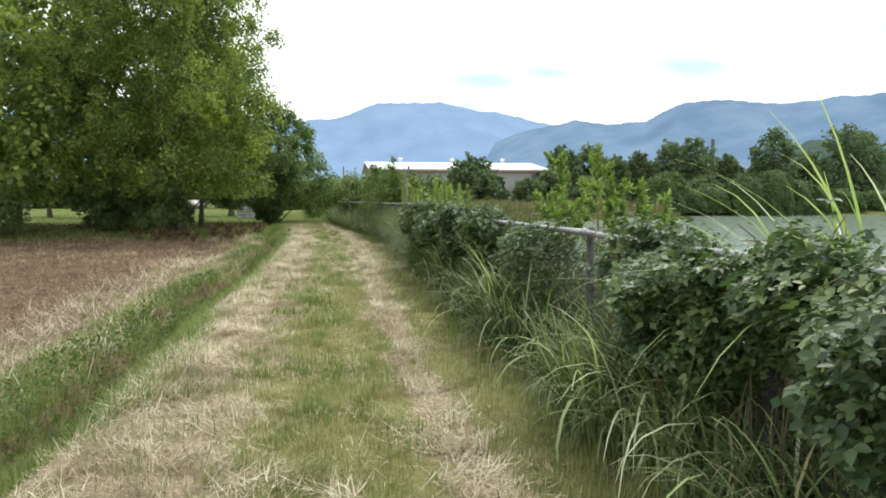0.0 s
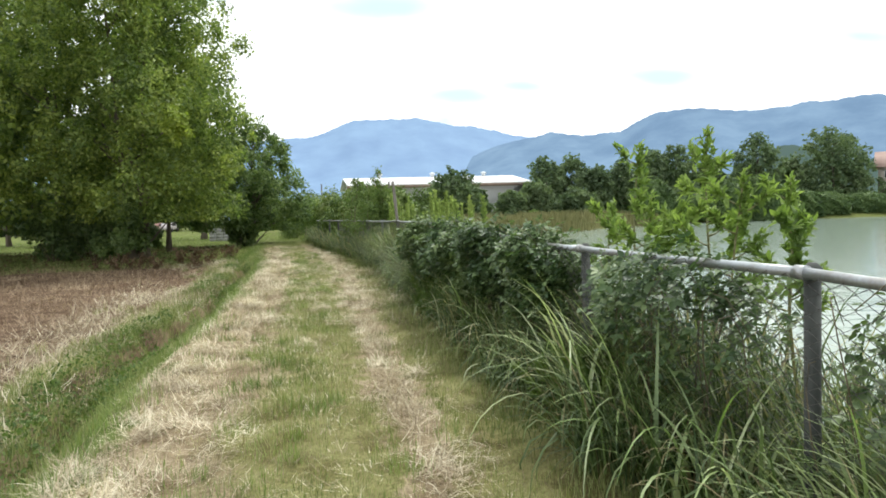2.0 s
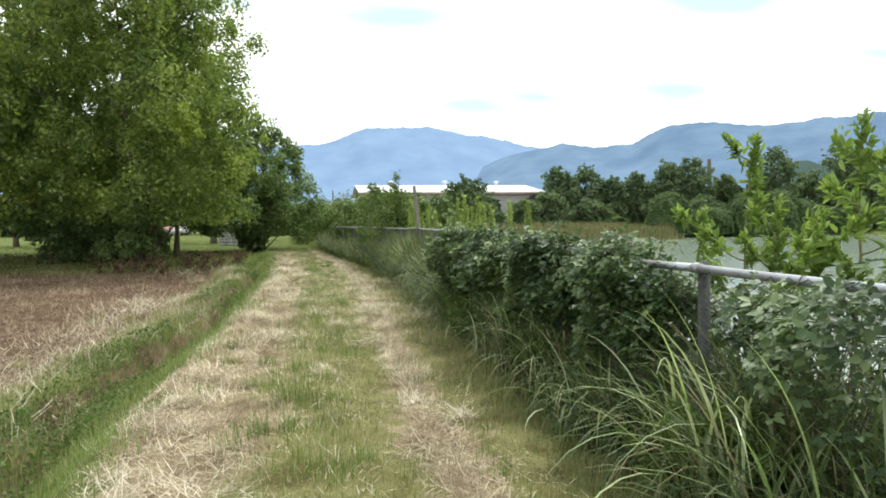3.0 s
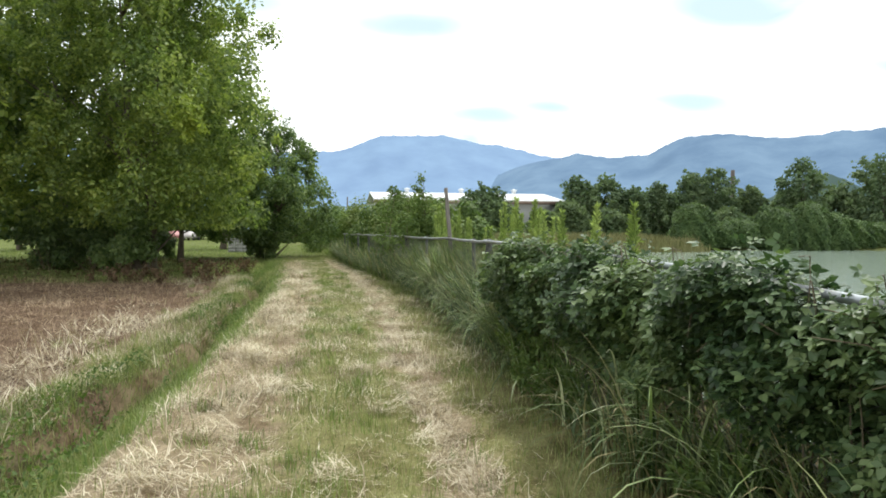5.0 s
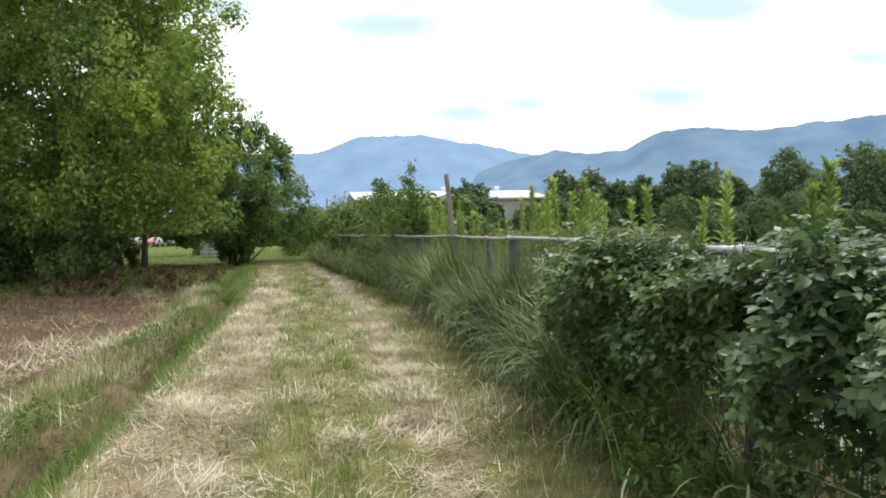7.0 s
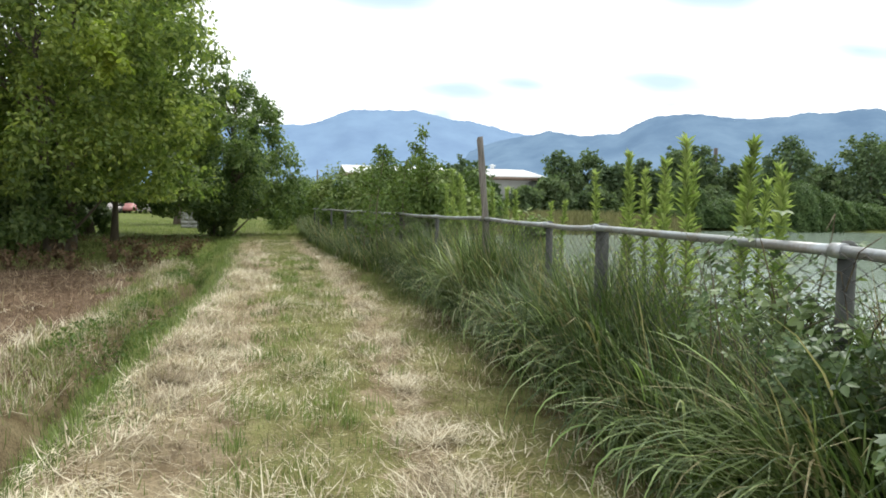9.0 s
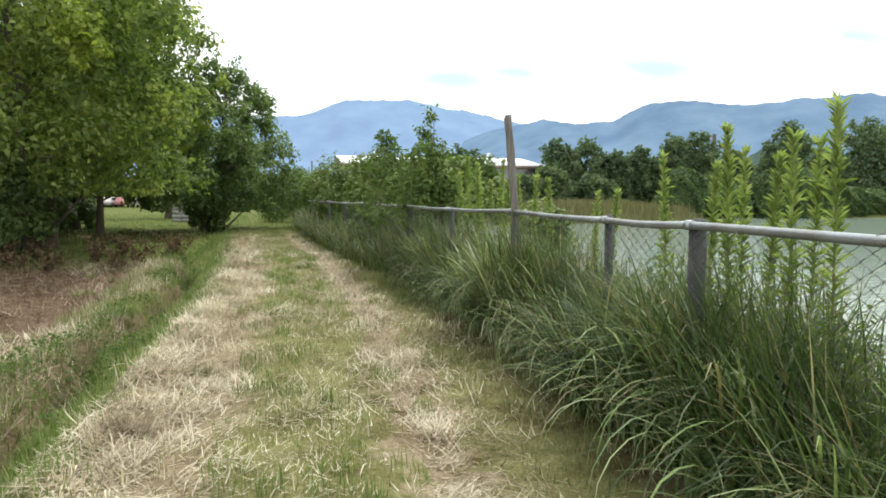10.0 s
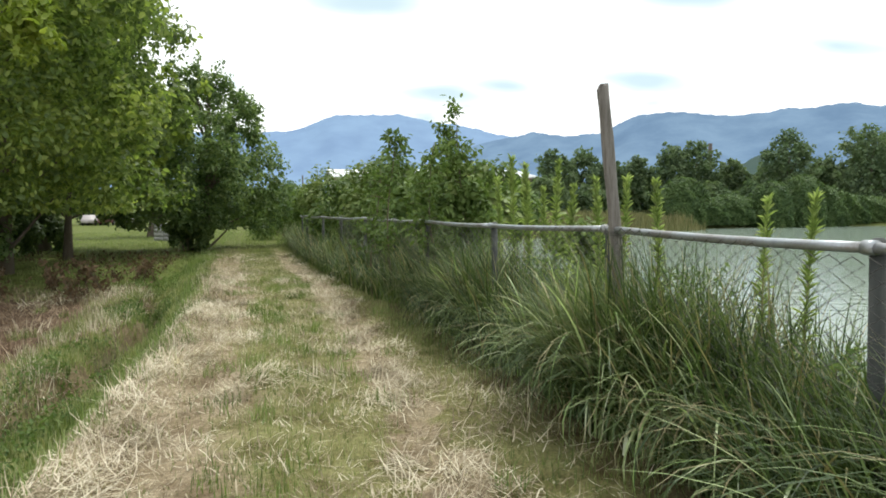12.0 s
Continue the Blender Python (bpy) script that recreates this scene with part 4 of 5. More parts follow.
# ---- the chain-link fence ----
fence = thing("chain_link_fence", "galvanised chain-link fence overgrown with grass and brambles", "fence")
POSTS = [0.6, 2.9, 5.2, 7.55, 9.9, 12.2, 14.3, 17.0, 18.2, 20.55, 22.9, 25.4, 27.9, 30.4, 32.9, 35.4, 37.9, 40.4, 42.9]
for y in POSTS:
    x, z0, zt = float(fence_x(y)), float(land(fence_x(y), y)), float(rail_z(y))
    thick = 0.052 if y == 17.0 else 0.034
    lean = 0.012 * math.sin(y * 3)
    p = part("post", mesh_of("post", *tube([(x + 0.05, y, z0 - 0.3), (x + 0.05 + lean, y, zt - 0.02)], [thick, thick], 12), M_POST, True), fence, "weathered grey steel fence post")
    part("cap", mesh_of("cap", *tube([(x + 0.05 + lean, y, zt - 0.02), (x + 0.05 + lean, y, zt + 0.015), (x + 0.05 + lean, y, zt + 0.04)], [thick + 0.006, thick + 0.006, thick * 0.5], 12), M_POST, True), p)
    part("rail_clamp", mesh_of("rail_clamp", *tube([(x, y - 0.03, zt), (x, y + 0.03, zt)], [0.031, 0.031], 12), M_ZINC, True), p)
for a, b in zip(POSTS[:-1], POSTS[1:]):
    ys = np.linspace(a, b, 9)
    sag = -0.012 * np.sin((ys - a) / (b - a) * np.pi)
    part("top_rail", mesh_of("top_rail", *tube(np.stack([fence_x(ys), ys, rail_z(ys) + sag], -1), 0.024, 12), M_ZINC, True), fence, "dull galvanised top rail")
# woven wire, one panel to a bay: each wire runs up in a zigzag and hooks round its neighbour
DIA = 0.062
for a, b in zip(POSTS[:-1], POSTS[1:]):
    if a > 31:
        break
    pieces = []
    for k in range(int((b - a) / DIA)):
        yc = a + (k + 0.5) * DIA
        m = 36
        zz = np.linspace(0.12, float(rail_z(yc)) - 0.02, m)
        yy = yc + np.where((np.arange(m) + k) % 2 == 0, -0.5, 0.5) * DIA
        xx = fence_x(yy) - 0.028 + np.where((np.arange(m) + k) % 2 == 0, 0.003, -0.003)
        pieces.append(tube(np.stack([xx, yy, zz + land(fence_x(yy), yy)], -1), 0.003, 3))
    part("wire_mesh", mesh_of("wire_mesh", *joined(pieces), M_WIRE), fence, "rusting diamond wire mesh")

# the old timber post that stands taller than the fence
wp = thing("wooden_post", "tall weathered grey timber post tied to the fence", "post", (2.425, 20.42, float(land(2.3, 20.4)) - 0.2))
lv = []
for i, z in enumerate(np.linspace(0, 2.56, 15)):
    w = 0.041 - 0.004 * z / 2.6
    ox, oy = -0.08 * z, 0.02 * math.sin(z * 3)
    for cx, cy in ((-1, -0.7), (-0.7, -1), (0.7, -1), (1, -0.7), (1, 0.7), (0.7, 1), (-0.7, 1), (-1, 0.7)):
        lv.append((ox + cx * w + 0.004 * math.sin(z * 9 + cx), oy + cy * w * 0.8, z + (0.016 * cx - 0.01 * cy + 0.012 * cx * cy if i == 14 else 0)))
lf = [(i * 8 + j, i * 8 + (j + 1) % 8, (i + 1) * 8 + (j + 1) % 8, (i + 1) * 8 + j) for i in range(14) for j in range(8)]
part("timber", mesh_of("timber", np.array(lv), [np.array(lf), np.array([tuple(range(112, 120))])], M_OLDWOOD), wp)
part("tie_wire", mesh_of("tie_wire", *joined([tube([(-0.15 + 0.08 * math.cos(a) + 0.03, 0.07 * math.sin(a), 1.5 + 0.012 * k + 0.004 * math.sin(a)) for a in np.linspace(0, 6.2, 14)], 0.003, 4) for k in range(3)]), M_WIRE), wp, "rusty binding wire")


# ---- brambles over the fence ----
def bramble(y0, y1, top, n, seed, front=0.42, label="dense dark bramble hanging over the chain-link fence"):
    q = np.random.default_rng(seed)
    n = int(n * 1.35)
    yc = (y0 + y1) / 2
    ob = thing("bramble_bush", label, "bush", (float(fence_x(yc)), yc, 0), "brambles on the fence")
    half = (y1 - y0) / 2
    canes = []
    for k in range(int(14 * (y1 - y0))):
        yb = q.uniform(-half, half)
        t = np.linspace(0, 1, 7)
        over = q.uniform(-0.1, front)
        pts = np.stack([-over * t ** 2 + 0.1 * np.sin(t * 4 + k), yb + q.uniform(-0.5, 0.5) * t ** 1.5, (top + q.uniform(-0.35, 0.15)) * np.sin(t * q.uniform(1.4, 2.2))], -1)
        canes.append(tube(pts, np.linspace(0.005, 0.002, 7), 4))
    tagged(part("cane_tangle", mesh_of("cane_tangle", *joined(canes), M_TWIG, True), ob), kind="stuff")
    # the leaf cover follows a lumpy shell from the ground up over the rail
    u = q.uniform(0, 1, n)                   # 0 low front, 1 far top
    yy = q.uniform(-half, half, n)
    lump = 0.13 * np.sin(yy * 3.1 + seed) + 0.10 * np.sin(yy * 6.7 + u * 7) + 0.07 * np.sin(u * 17 + yy * 2.3)
    ends = np.clip((half - np.abs(yy)) / 0.5, 0, 1) ** 0.5
    fr = (front + lump) * ends
    hgt = (top + 0.08 * np.sin(yy * 4.3 + seed * 2)) * (0.86 + 0.14 * ends)
    lo = 0.62 + 0.24 * np.sin(yy * 2.2 + seed) * np.sin(yy * 5.1)
    up = u < 0.62
    zz = np.where(up, lo + (hgt - lo) * (u / 0.62) ** 0.8, hgt + 0.06 * q.normal(size=n) - 0.5 * ((u - 0.62) / 0.38) ** 3)
    xx = np.where(up, -fr * np.sin((0.25 + 0.75 * u / 0.62) * np.pi * 0.72), -fr * 0.7 + (fr * 0.7 + 0.5) * (u - 0.62) / 0.38)
    depth = q.exponential(0.12, n)
    xx = xx + np.where(up, depth, 0) + 0.03 * q.normal(size=n)
    zz = zz - np.where(up, 0, depth) + 0.04 * q.normal(size=n)
    at = np.stack([xx, yy, np.maximum(zz, 0.08)], -1)
    at[:, 2] += float(land(fence_x(yc), yc))
    out = np.stack([np.where(up, -0.45, 0.0), 0 * u, np.where(up, 1.0, 1.1)], -1)
    nor = unit(out + q.normal(size=(n, 3)) * 0.42)
    ax = unit(np.stack([-0.7 + 0.5 * q.normal(size=n), q.normal(size=n), -0.25 + 0.4 * q.normal(size=n)], -1))
    ax = unit(ax - nor * (ax * nor).sum(1)[:, None])
    # leaves come in threes
    sz = q.uniform(0.028, 0.066, n)
    allv = []
    for turn, k in ((0.0, 1.0), (1.15, 0.85), (-1.15, 0.85)):
        side = np.cross(nor, ax)
        a2 = ax * math.cos(turn) + side * math.sin(turn)
        allv.append(leaves(at + a2 * 0.008, a2, nor + 0.15 * q.normal(size=(n, 3)), sz * k, 0.68, turn > -1))
    for piece in allv:
        tagged(part("foliage", mesh_of("foliage", *piece, M_BRAMBLE), ob), kind="stuff")
    return ob


bramble(-1.2, 1.0, 1.30, 4200, 1)
bramble(0.7, 2.9, 1.30, 5800, 2, 0.4)
bramble(2.6, 4.5, 1.26, 5200, 3, 0.35)
bramble(7.7, 9.4, 1.28, 4300, 4, 0.32)
bramble(9.1, 11.2, 1.31, 6000, 5, 0.42)
bramble(10.9, 13.9, 1.31, 7600, 6, 0.42)
bramble(13.7, 14.8, 1.15, 700, 9, 0.15)
bramble(14.35, 15.3, 1.36, 160, 7, 0.15, "thin bramble trailing over the fence rail")
bramble(4.2, 5.05, 1.16, 330, 10, 0.1, "thin bramble climbing through the wire mesh")
bramble(5.6, 7.2, 1.22, 1100, 8, 0.2, "thin bramble climbing through the wire mesh")

# ---- tall grass along the fence ----
def tall_grass(name, label, n, y0, y1, x0, x1, len0, len1, seed, mat=M_TALL, segs=6, width=0.011, stiff=1.0):
    q = np.random.default_rng(seed)
    y = q.uniform(y0, y1, n)
    tuft = np.round(y * 2.2) / 2.2
    y = y * 0.45 + tuft * 0.55 + q.normal(size=n) * 0.06
    x = fence_x(y) + q.uniform(x0, x1, n) + 0.1 * np.sin(y * 2.7)
    keep = x > path_x(y) + 1.45 + 0.17 * smooth(6, 9, y) + 0.2 * smooth(13, 17, y) - 0.5 * smooth(24, 30, y)
    keep &= q.uniform(0, 1, n) > 0.7 * smooth(10.2, 11, y) * (1 - smooth(13.6, 14.2, y))      # little grows under the thickest brambles
    x, y = x[keep], y[keep]
    k = len(x)
    roots = np.stack([x, y, land(x, y) - 0.01], -1)
    ln = q.uniform(len0, len1, k) * (0.84 + 0.16 * np.sin(y * 1.9 + 1))
    side = np.where(q.uniform(0, 1, k) < 0.42, math.pi, q.uniform(0, 6.28, k))
    head = side + q.normal(size=k) * 0.8
    dry = q.uniform(0, 1, k) < (0.14 if mat is M_TALL else 0.0)
    rise, bend, wid = np.abs(q.normal(size=k)) * 0.26, stiff * (0.5 + q.gamma(2.6, 0.72, k)), q.uniform(0.6, 1.4, k) * width
    for sel, m, extra in ((~dry, mat, label), (dry, M_DRY, "dry straw-coloured blades among the fence grass")):
        if sel.any():
            v, f = blades(roots[sel], ln[sel], wid[sel], head[sel], rise[sel], bend[sel], segs)
            tagged(new(name, mesh_of(name, v, f, m)), extra, "grass", kind="stuff")


LONG = "long arching green grass growing along the fence foot"
tall_grass("fence_grass", LONG, 6500, -1.5, 14.5, -0.42, 0.3, 0.5, 1.25, 21, M_TALL, 7, 0.015)
tall_grass("fence_grass", LONG, 13500, 13.5, 26, -0.3, 0.45, 0.6, 1.6, 22, M_TALL, 7, 0.016, 0.8)
tall_grass("fence_grass", "thick green grass along the distant fence", 8000, 25, 48, -0.6, 0.5, 0.7, 1.5, 23, M_TALL, 3, 0.02)
tall_grass("edge_grass", "bright green grass at the foot of the distant fence", 9000, 23.5, 50, -0.75, 0.1, 0.25, 0.8, 28, M_GREEN, 3, 0.012)
tall_grass("fence_grass", "broad pale green grass blades arching over the path edge", 950, 0.5, 25, -0.4, 0.15, 0.6, 1.5, 24, M_PALE, 9, 0.019)
tall_grass("seed_grass", "long pale seed-heavy grass arching towards the path", 380, 14, 24, -0.35, 0.1, 1.0, 1.7, 35, M_BLADE, 10, 0.02)
tall_grass("seed_grass", "long pale seed-heavy grass arching towards the path", 170, 2, 10.5, -0.35, 0.1, 0.9, 1.5, 36, M_BLADE, 10, 0.016)
tall_grass("bank_grass", "rank green grass on the pond bank behind the fence", 8500, -3, 30, 0.2, 2.6, 0.6, 1.5, 25, M_TALL, 4, 0.018)
tall_grass("bank_grass", "rank green grass on the pond bank behind the fence", 7000, 28, 74, 0.2, 8.0, 0.7, 1.5, 26, M_REED, 3, 0.03)


tall_grass("bank_grass", "upright green grass standing behind the wire mesh", 3200, 3.2, 9.5, 0.05, 0.7, 0.7, 1.35, 37, M_TALL, 5, 0.013, 0.5)
tall_grass("bank_grass", "upright green grass standing behind the wire mesh", 11000, 13.3, 27, 0.02, 0.6, 0.8, 1.55, 29, M_TALL, 5, 0.013, 0.35)

# dark leafy weeds threaded through the wire
q = np.random.default_rng(27)
n = 14000
y = 13.0 + 13.0 * q.uniform(0, 1, n) ** 1.5
y = y * 0.5 + 0.5 * np.round(y * 1.3) / 1.3 + 0.12 * q.normal(size=n)
x = fence_x(y) + 0.12 + np.abs(q.normal(size=n)) * 0.28
at = np.stack([x, y, land(x, y) + 0.05 + (0.85 + 0.2 * np.sin(y * 2.9)) * q.uniform(0, 1, n) ** 0.8], -1)
v, f = leaves(at, random_dirs(n, q, 0.1), random_dirs(n, q, 1.0), q.uniform(0.03, 0.075, n), 0.3, True)
tagged(new("fence_weeds", mesh_of("fence_weeds", v, f, M_TREE_DARK)), "dark leafy weeds growing through the wire mesh", "weeds", kind="stuff")


# ---- tall leafy weeds behind the fence ----
def weed_plant(h, seed, n, label="pale green upright weed with narrow leaves"):
    q = np.random.default_rng(seed)
    ob = thing("tall_weed", label, "weed", (0, 0, -40), "weeds behind the fence")
    t = np.linspace(0, 1, 8)
    bendx, bendy = q.uniform(-0.1, 0.1), q.uniform(-0.1, 0.1)
    pts = np.stack([bendx * t ** 2, bendy * t ** 2, h * t], -1)
    part("stem", mesh_of("stem", *tube(pts, np.linspace(0.011, 0.003, 8), 5), M_STEM, True), ob)
    u = np.sort(0.3 + 0.7 * q.uniform(0, 1.0, n) ** 0.6)
    at = np.stack([bendx * u ** 2, bendy * u ** 2, h * u], -1)
    a = np.arange(n) * 2.4 + q.normal(size=n) * 0.3
    lift = 0.75 + 1.1 * u ** 3 + 0.5 * q.normal(size=n)
    ax = np.stack([np.cos(a), np.sin(a), lift], -1)
    nor = np.stack([-np.cos(a) * lift, -np.sin(a) * lift, np.ones(n)], -1)
    sz = (0.058 + 0.032 * np.sin(u * np.pi * 0.85)) * q.uniform(0.55, 1.35, n)
    tagged(part("leaves", mesh_of("leaves", *leaves(at, ax, unit(nor), sz, 0.2, True), M_WEED), ob), kind="stuff")
    return ob


def put(ob, x, y, turn, scale=1.0):
    c = copy_thing(ob, pose(x, y, float(land(x, y)) - 0.03, 0, 0, turn))
    c.scale = (scale, scale, scale)
    return c


w_kinds = [weed_plant(2.0, 1, 330), weed_plant(2.0, 2, 270), weed_plant(2.0, 3, 240), weed_plant(2.0, 4, 350)]
wq = np.random.default_rng(5)
# each weed: place along the fence, distance behind it, height of its top over the path
WEEDS = [(17.1, 0.35, 1.95), (16.6, 0.4, 1.85), (16.25, 0.4, 1.98), (15.65, 0.4, 1.92), (15.3, 0.4, 1.70), (18.3, 0.6, 1.86), (21.2, 0.5, 1.78), (20.6, 0.5, 1.72), (21.55, 0.5, 1.78), (19.5, 0.5, 1.56), (19.15, 0.5, 1.58), (16.95, 0.5, 1.77), (23.0, 0.5, 2.0), (23.4, 0.5, 2.1), (23.8, 0.5, 1.9), (23.05, 0.7, 1.75),
         (13.1, 0.5, 1.76), (12.2, 0.5, 1.74), (14.0, 0.5, 1.74), (12.45, 0.5, 1.64), (17.35, 0.6, 1.82), (16.8, 0.7, 1.86), (15.45, 0.6, 1.77), (15.9, 0.55, 1.82), (23.25, 0.9, 2.05), (13.6, 0.6, 1.62), (23.6, 0.8, 1.97), (17.6, 0.5, 1.75), (22.4, 0.6, 1.75), (14.6, 0.6, 1.66), (16.1, 0.8, 1.7)]
for k, (y, dx, top) in enumerate(WEEDS):
    x = float(fence_x(y)) + dx
    z0 = float(land(x, y)) - 0.03
    size = (top - z0) / 2.0
    if k < 4:
        w_kinds[k].location = (x, y, z0)
        w_kinds[k].scale = (size, size, size)
    else:
        put(w_kinds[k % 4], x, y, float(wq.uniform(0, 360)), size)

# young shrubs and saplings behind the fence
def sapling(x, y, h, seed, label, reach=1.0, per=16):
    q = np.random.default_rng(seed)
    ob = thing("sapling", label, "sapling", (x, y, float(land(x, y)) - 0.03))
    t = np.linspace(0, 1, 9)
    pts = np.stack([0.10 * np.sin(t * 4 + seed), 0.06 * np.sin(t * 3), h * t], -1)
    part("stem", mesh_of("stem", *tube(pts, np.linspace(0.022, 0.004, 9), 7), M_TWIG, True), ob)
    tw, at, ax = [], [], []
    for k in range(26):
        u = q.uniform(0.3, 1.0)
        p0 = np.array([np.interp(u, t, pts[:, i]) for i in range(3)])
        a = k * 2.4
        ln = (0.5 - 0.3 * u) * q.uniform(0.7, 1.3) * reach
        d = np.array([math.cos(a), math.sin(a), 0.55])
        tt = np.linspace(0, 1, 4)[:, None]
        pp = p0 + d * ln * tt + np.array([0, 0, -0.12]) * tt ** 2
        tw.append(tube(pp, np.linspace(0.005, 0.002, 4), 4))
        for j in range(per):
            s = q.uniform(0.15, 1)
            at.append(p0 + d * ln * s + q.normal(size=3) * 0.05)
            ax.append(q.normal(size=3) + [0, 0, -0.5])
    for tv, tf in tw:
        part("twig", mesh_of("twig", tv, tf, M_TWIG, True), ob)
    at, ax = np.array(at), np.array(ax)
    n = len(at)
    nor = unit(q.normal(size=(n, 3)) * 0.6 + np.array([0, 0, 1.0]))
    tagged(part("leaves", mesh_of("leaves", *leaves(at, ax, nor, q.uniform(0.06, 0.115, n) , 0.5, True), M_KUDZU), ob), kind="stuff")


def shoot_bush(x, y, top, spread, branches, seed, label, mat, name="leafy_shoot", group="leafy shoots behind the fence", leaf=1.0, first=0.5):
    """A soft bushy shoot: one stem, branches that curve upward, each ending in a plume of broad pointed leaves."""
    q = np.random.default_rng(seed)
    z0 = float(land(x, y)) - 0.03
    h = top - z0
    ob = thing(name, label, "plant", (x, y, z0), group)
    t = np.linspace(0, 1, 8)
    stem = np.stack([0.05 * np.sin(t * 4 + seed), 0.05 * np.sin(t * 3), h * 0.97 * t], -1)
    part("stem", mesh_of("stem", *tube(stem, np.linspace(0.016, 0.004, 8), 6), M_STEM, True), ob)
    at, ax, sz = [], [], []
    tips = [(stem[-1], np.array([0, 0, 1.0]), 0.45)]
    for k in range(branches):
        u = first + (0.92 - first) * (k + q.uniform(0, 1)) / branches
        p0 = np.array([np.interp(u, t, stem[:, i]) for i in range(3)])
        a = k * 2.4 + q.uniform(-0.4, 0.4)
        ln = spread * (1.25 - 0.75 * u) * q.uniform(0.7, 1.25)
        tt = np.linspace(0, 1, 6)[:, None]
        pp = p0 + np.array([math.cos(a), math.sin(a), 0.25]) * ln * tt + np.array([0, 0, 0.55 * ln]) * tt ** 2
        part("branch", mesh_of("branch", *tube(pp, np.linspace(0.007, 0.002, 6), 5), M_STEM, True), ob)
        tips.append((pp[-1], unit((pp[-1] - pp[-2])[None])[0], ln * 0.85))
    for tip, way, run in tips:
        n = int(85 * run / 0.3) + 14
        s = q.uniform(0, 1, n) ** 0.8
        c = tip - way * (run * (1 - s))[:, None] + q.normal(size=(n, 3)) * 0.018
        d = unit(q.normal(size=(n, 3)) * 0.75 + way * (0.35 + 0.9 * s[:, None]))
        at.append(c); ax.append(d); sz.append(leaf * q.uniform(0.045, 0.105, n) * (1.15 - 0.45 * s))
    at, ax, sz = np.concatenate(at), np.concatenate(ax), np.concatenate(sz)
    nor = unit(np.array([0, 0, 1.0]) + 0.5 * q.normal(size=(len(at), 3)))
    tagged(part("leaves", mesh_of("leaves", *leaves(at, ax, nor, sz, 0.40, True), mat), ob), kind="stuff")


SHOOT = "bright yellow-green leafy shoot growing behind the fence"
for k, (x, y, top, spread, count) in enumerate([(3.12, 7.52, 2.17, 0.36, 7), (2.92, 8.31, 2.14, 0.28, 5), (2.95, 6.95, 1.78, 0.4, 7), (2.75, 7.9, 1.66, 0.4, 7), (3.3, 6.9, 1.75, 0.3, 5), (2.62, 7.3, 1.55, 0.4, 6), (2.45, 4.6, 1.55, 0.22, 4), (2.75, 6.1, 1.52, 0.3, 5), (3.05, 9.2, 1.62, 0.3, 5)]):
    shoot_bush(x, y, top, spread, count, 20 + k, SHOOT, M_SHOOT)
for k, (x, y, top) in enumerate([(1.78, 12.75, 0.52), (1.85, 13.2, 0.6), (1.7, 12.3, 0.36), (1.95, 13.75, 0.5), (1.72, 6.9, 0.62), (1.8, 11.9, 0.4), (1.68, 4.3, 0.4), (1.9, 14.6, 0.45), (1.85, 9.6, 0.4)]):
    shoot_bush(x, y, top, 0.3, 9, 320 + k, "bushy mid-green weed at the foot of the fence", M_KUDZU, "bushy_weed", "weeds at the fence foot", 0.8, 0.15)
sapling(2.55, 25.6, 3.05, 1, "slender sapling with sparse green leaves at the fence", 1.15, 60)
shrub("fence_bush", "leafy mid-green bush at the foot of the saplings", 2.55, 25.5, 1.95, 0.55, 2600, 0.11, M_KUDZU, 418, 12, group="bushes at the distant fence", fine=True, twig=0.012)
sapling(2.05, 25.2, 2.5, 2, "short leafy sapling growing through the fence", 1.1, 34)
sapling(1.75, 27.2, 2.75, 3, "slender sapling with a small leafy top at the fence", 1.1, 34)
sapling(1.55, 28.0, 2.3, 4, "short leafy sapling growing through the fence")
for k, (dx, y, h, r) in enumerate([(1.0, 28.0, 2.3, 1.0), (0.9, 30.0, 2.8, 1.2), (2.4, 30.5, 3.1, 1.4), (0.7, 32.2, 2.7, 1.2), (0.8, 34.5, 2.9, 1.4), (2.4, 34.0, 3.2, 1.6), (0.6, 37.5, 2.8, 1.4), (2.4, 38.5, 3.2, 1.7), (0.5, 41.0, 2.9, 1.6), (0.8, 45.0, 2.8, 1.7), (0.2, 49.5, 2.7, 1.7), (2.6, 45, 3.4, 2.0), (3.6, 29.0, 2.6, 1.2), (-0.3, 55, 2.6, 1.8), (-0.6, 62, 2.8, 2.0), (3.2, 55, 3.4, 2.4), (1.5, 70, 3.6, 2.6), (5.0, 72, 3.8, 2.8), (0.2, 78, 3.6, 2.6), (9.0, 76, 3.4, 2.8), (13.0, 80, 3.2, 2.6), (3.5, 86, 4.0, 3.0)]):
    shrub("fence_bush", "leafy mid-green bush crowding the distant fence", float(fence_x(y)) + dx + (0.55 if y < 50 else 0.0), y, h * 1.13, r * 1.05, 3600, 0.16, M_KUDZU if k % 4 else M_FRESH, 420 + k, 14, group="bushes at the distant fence", twig=0.012, round_top=0.6)

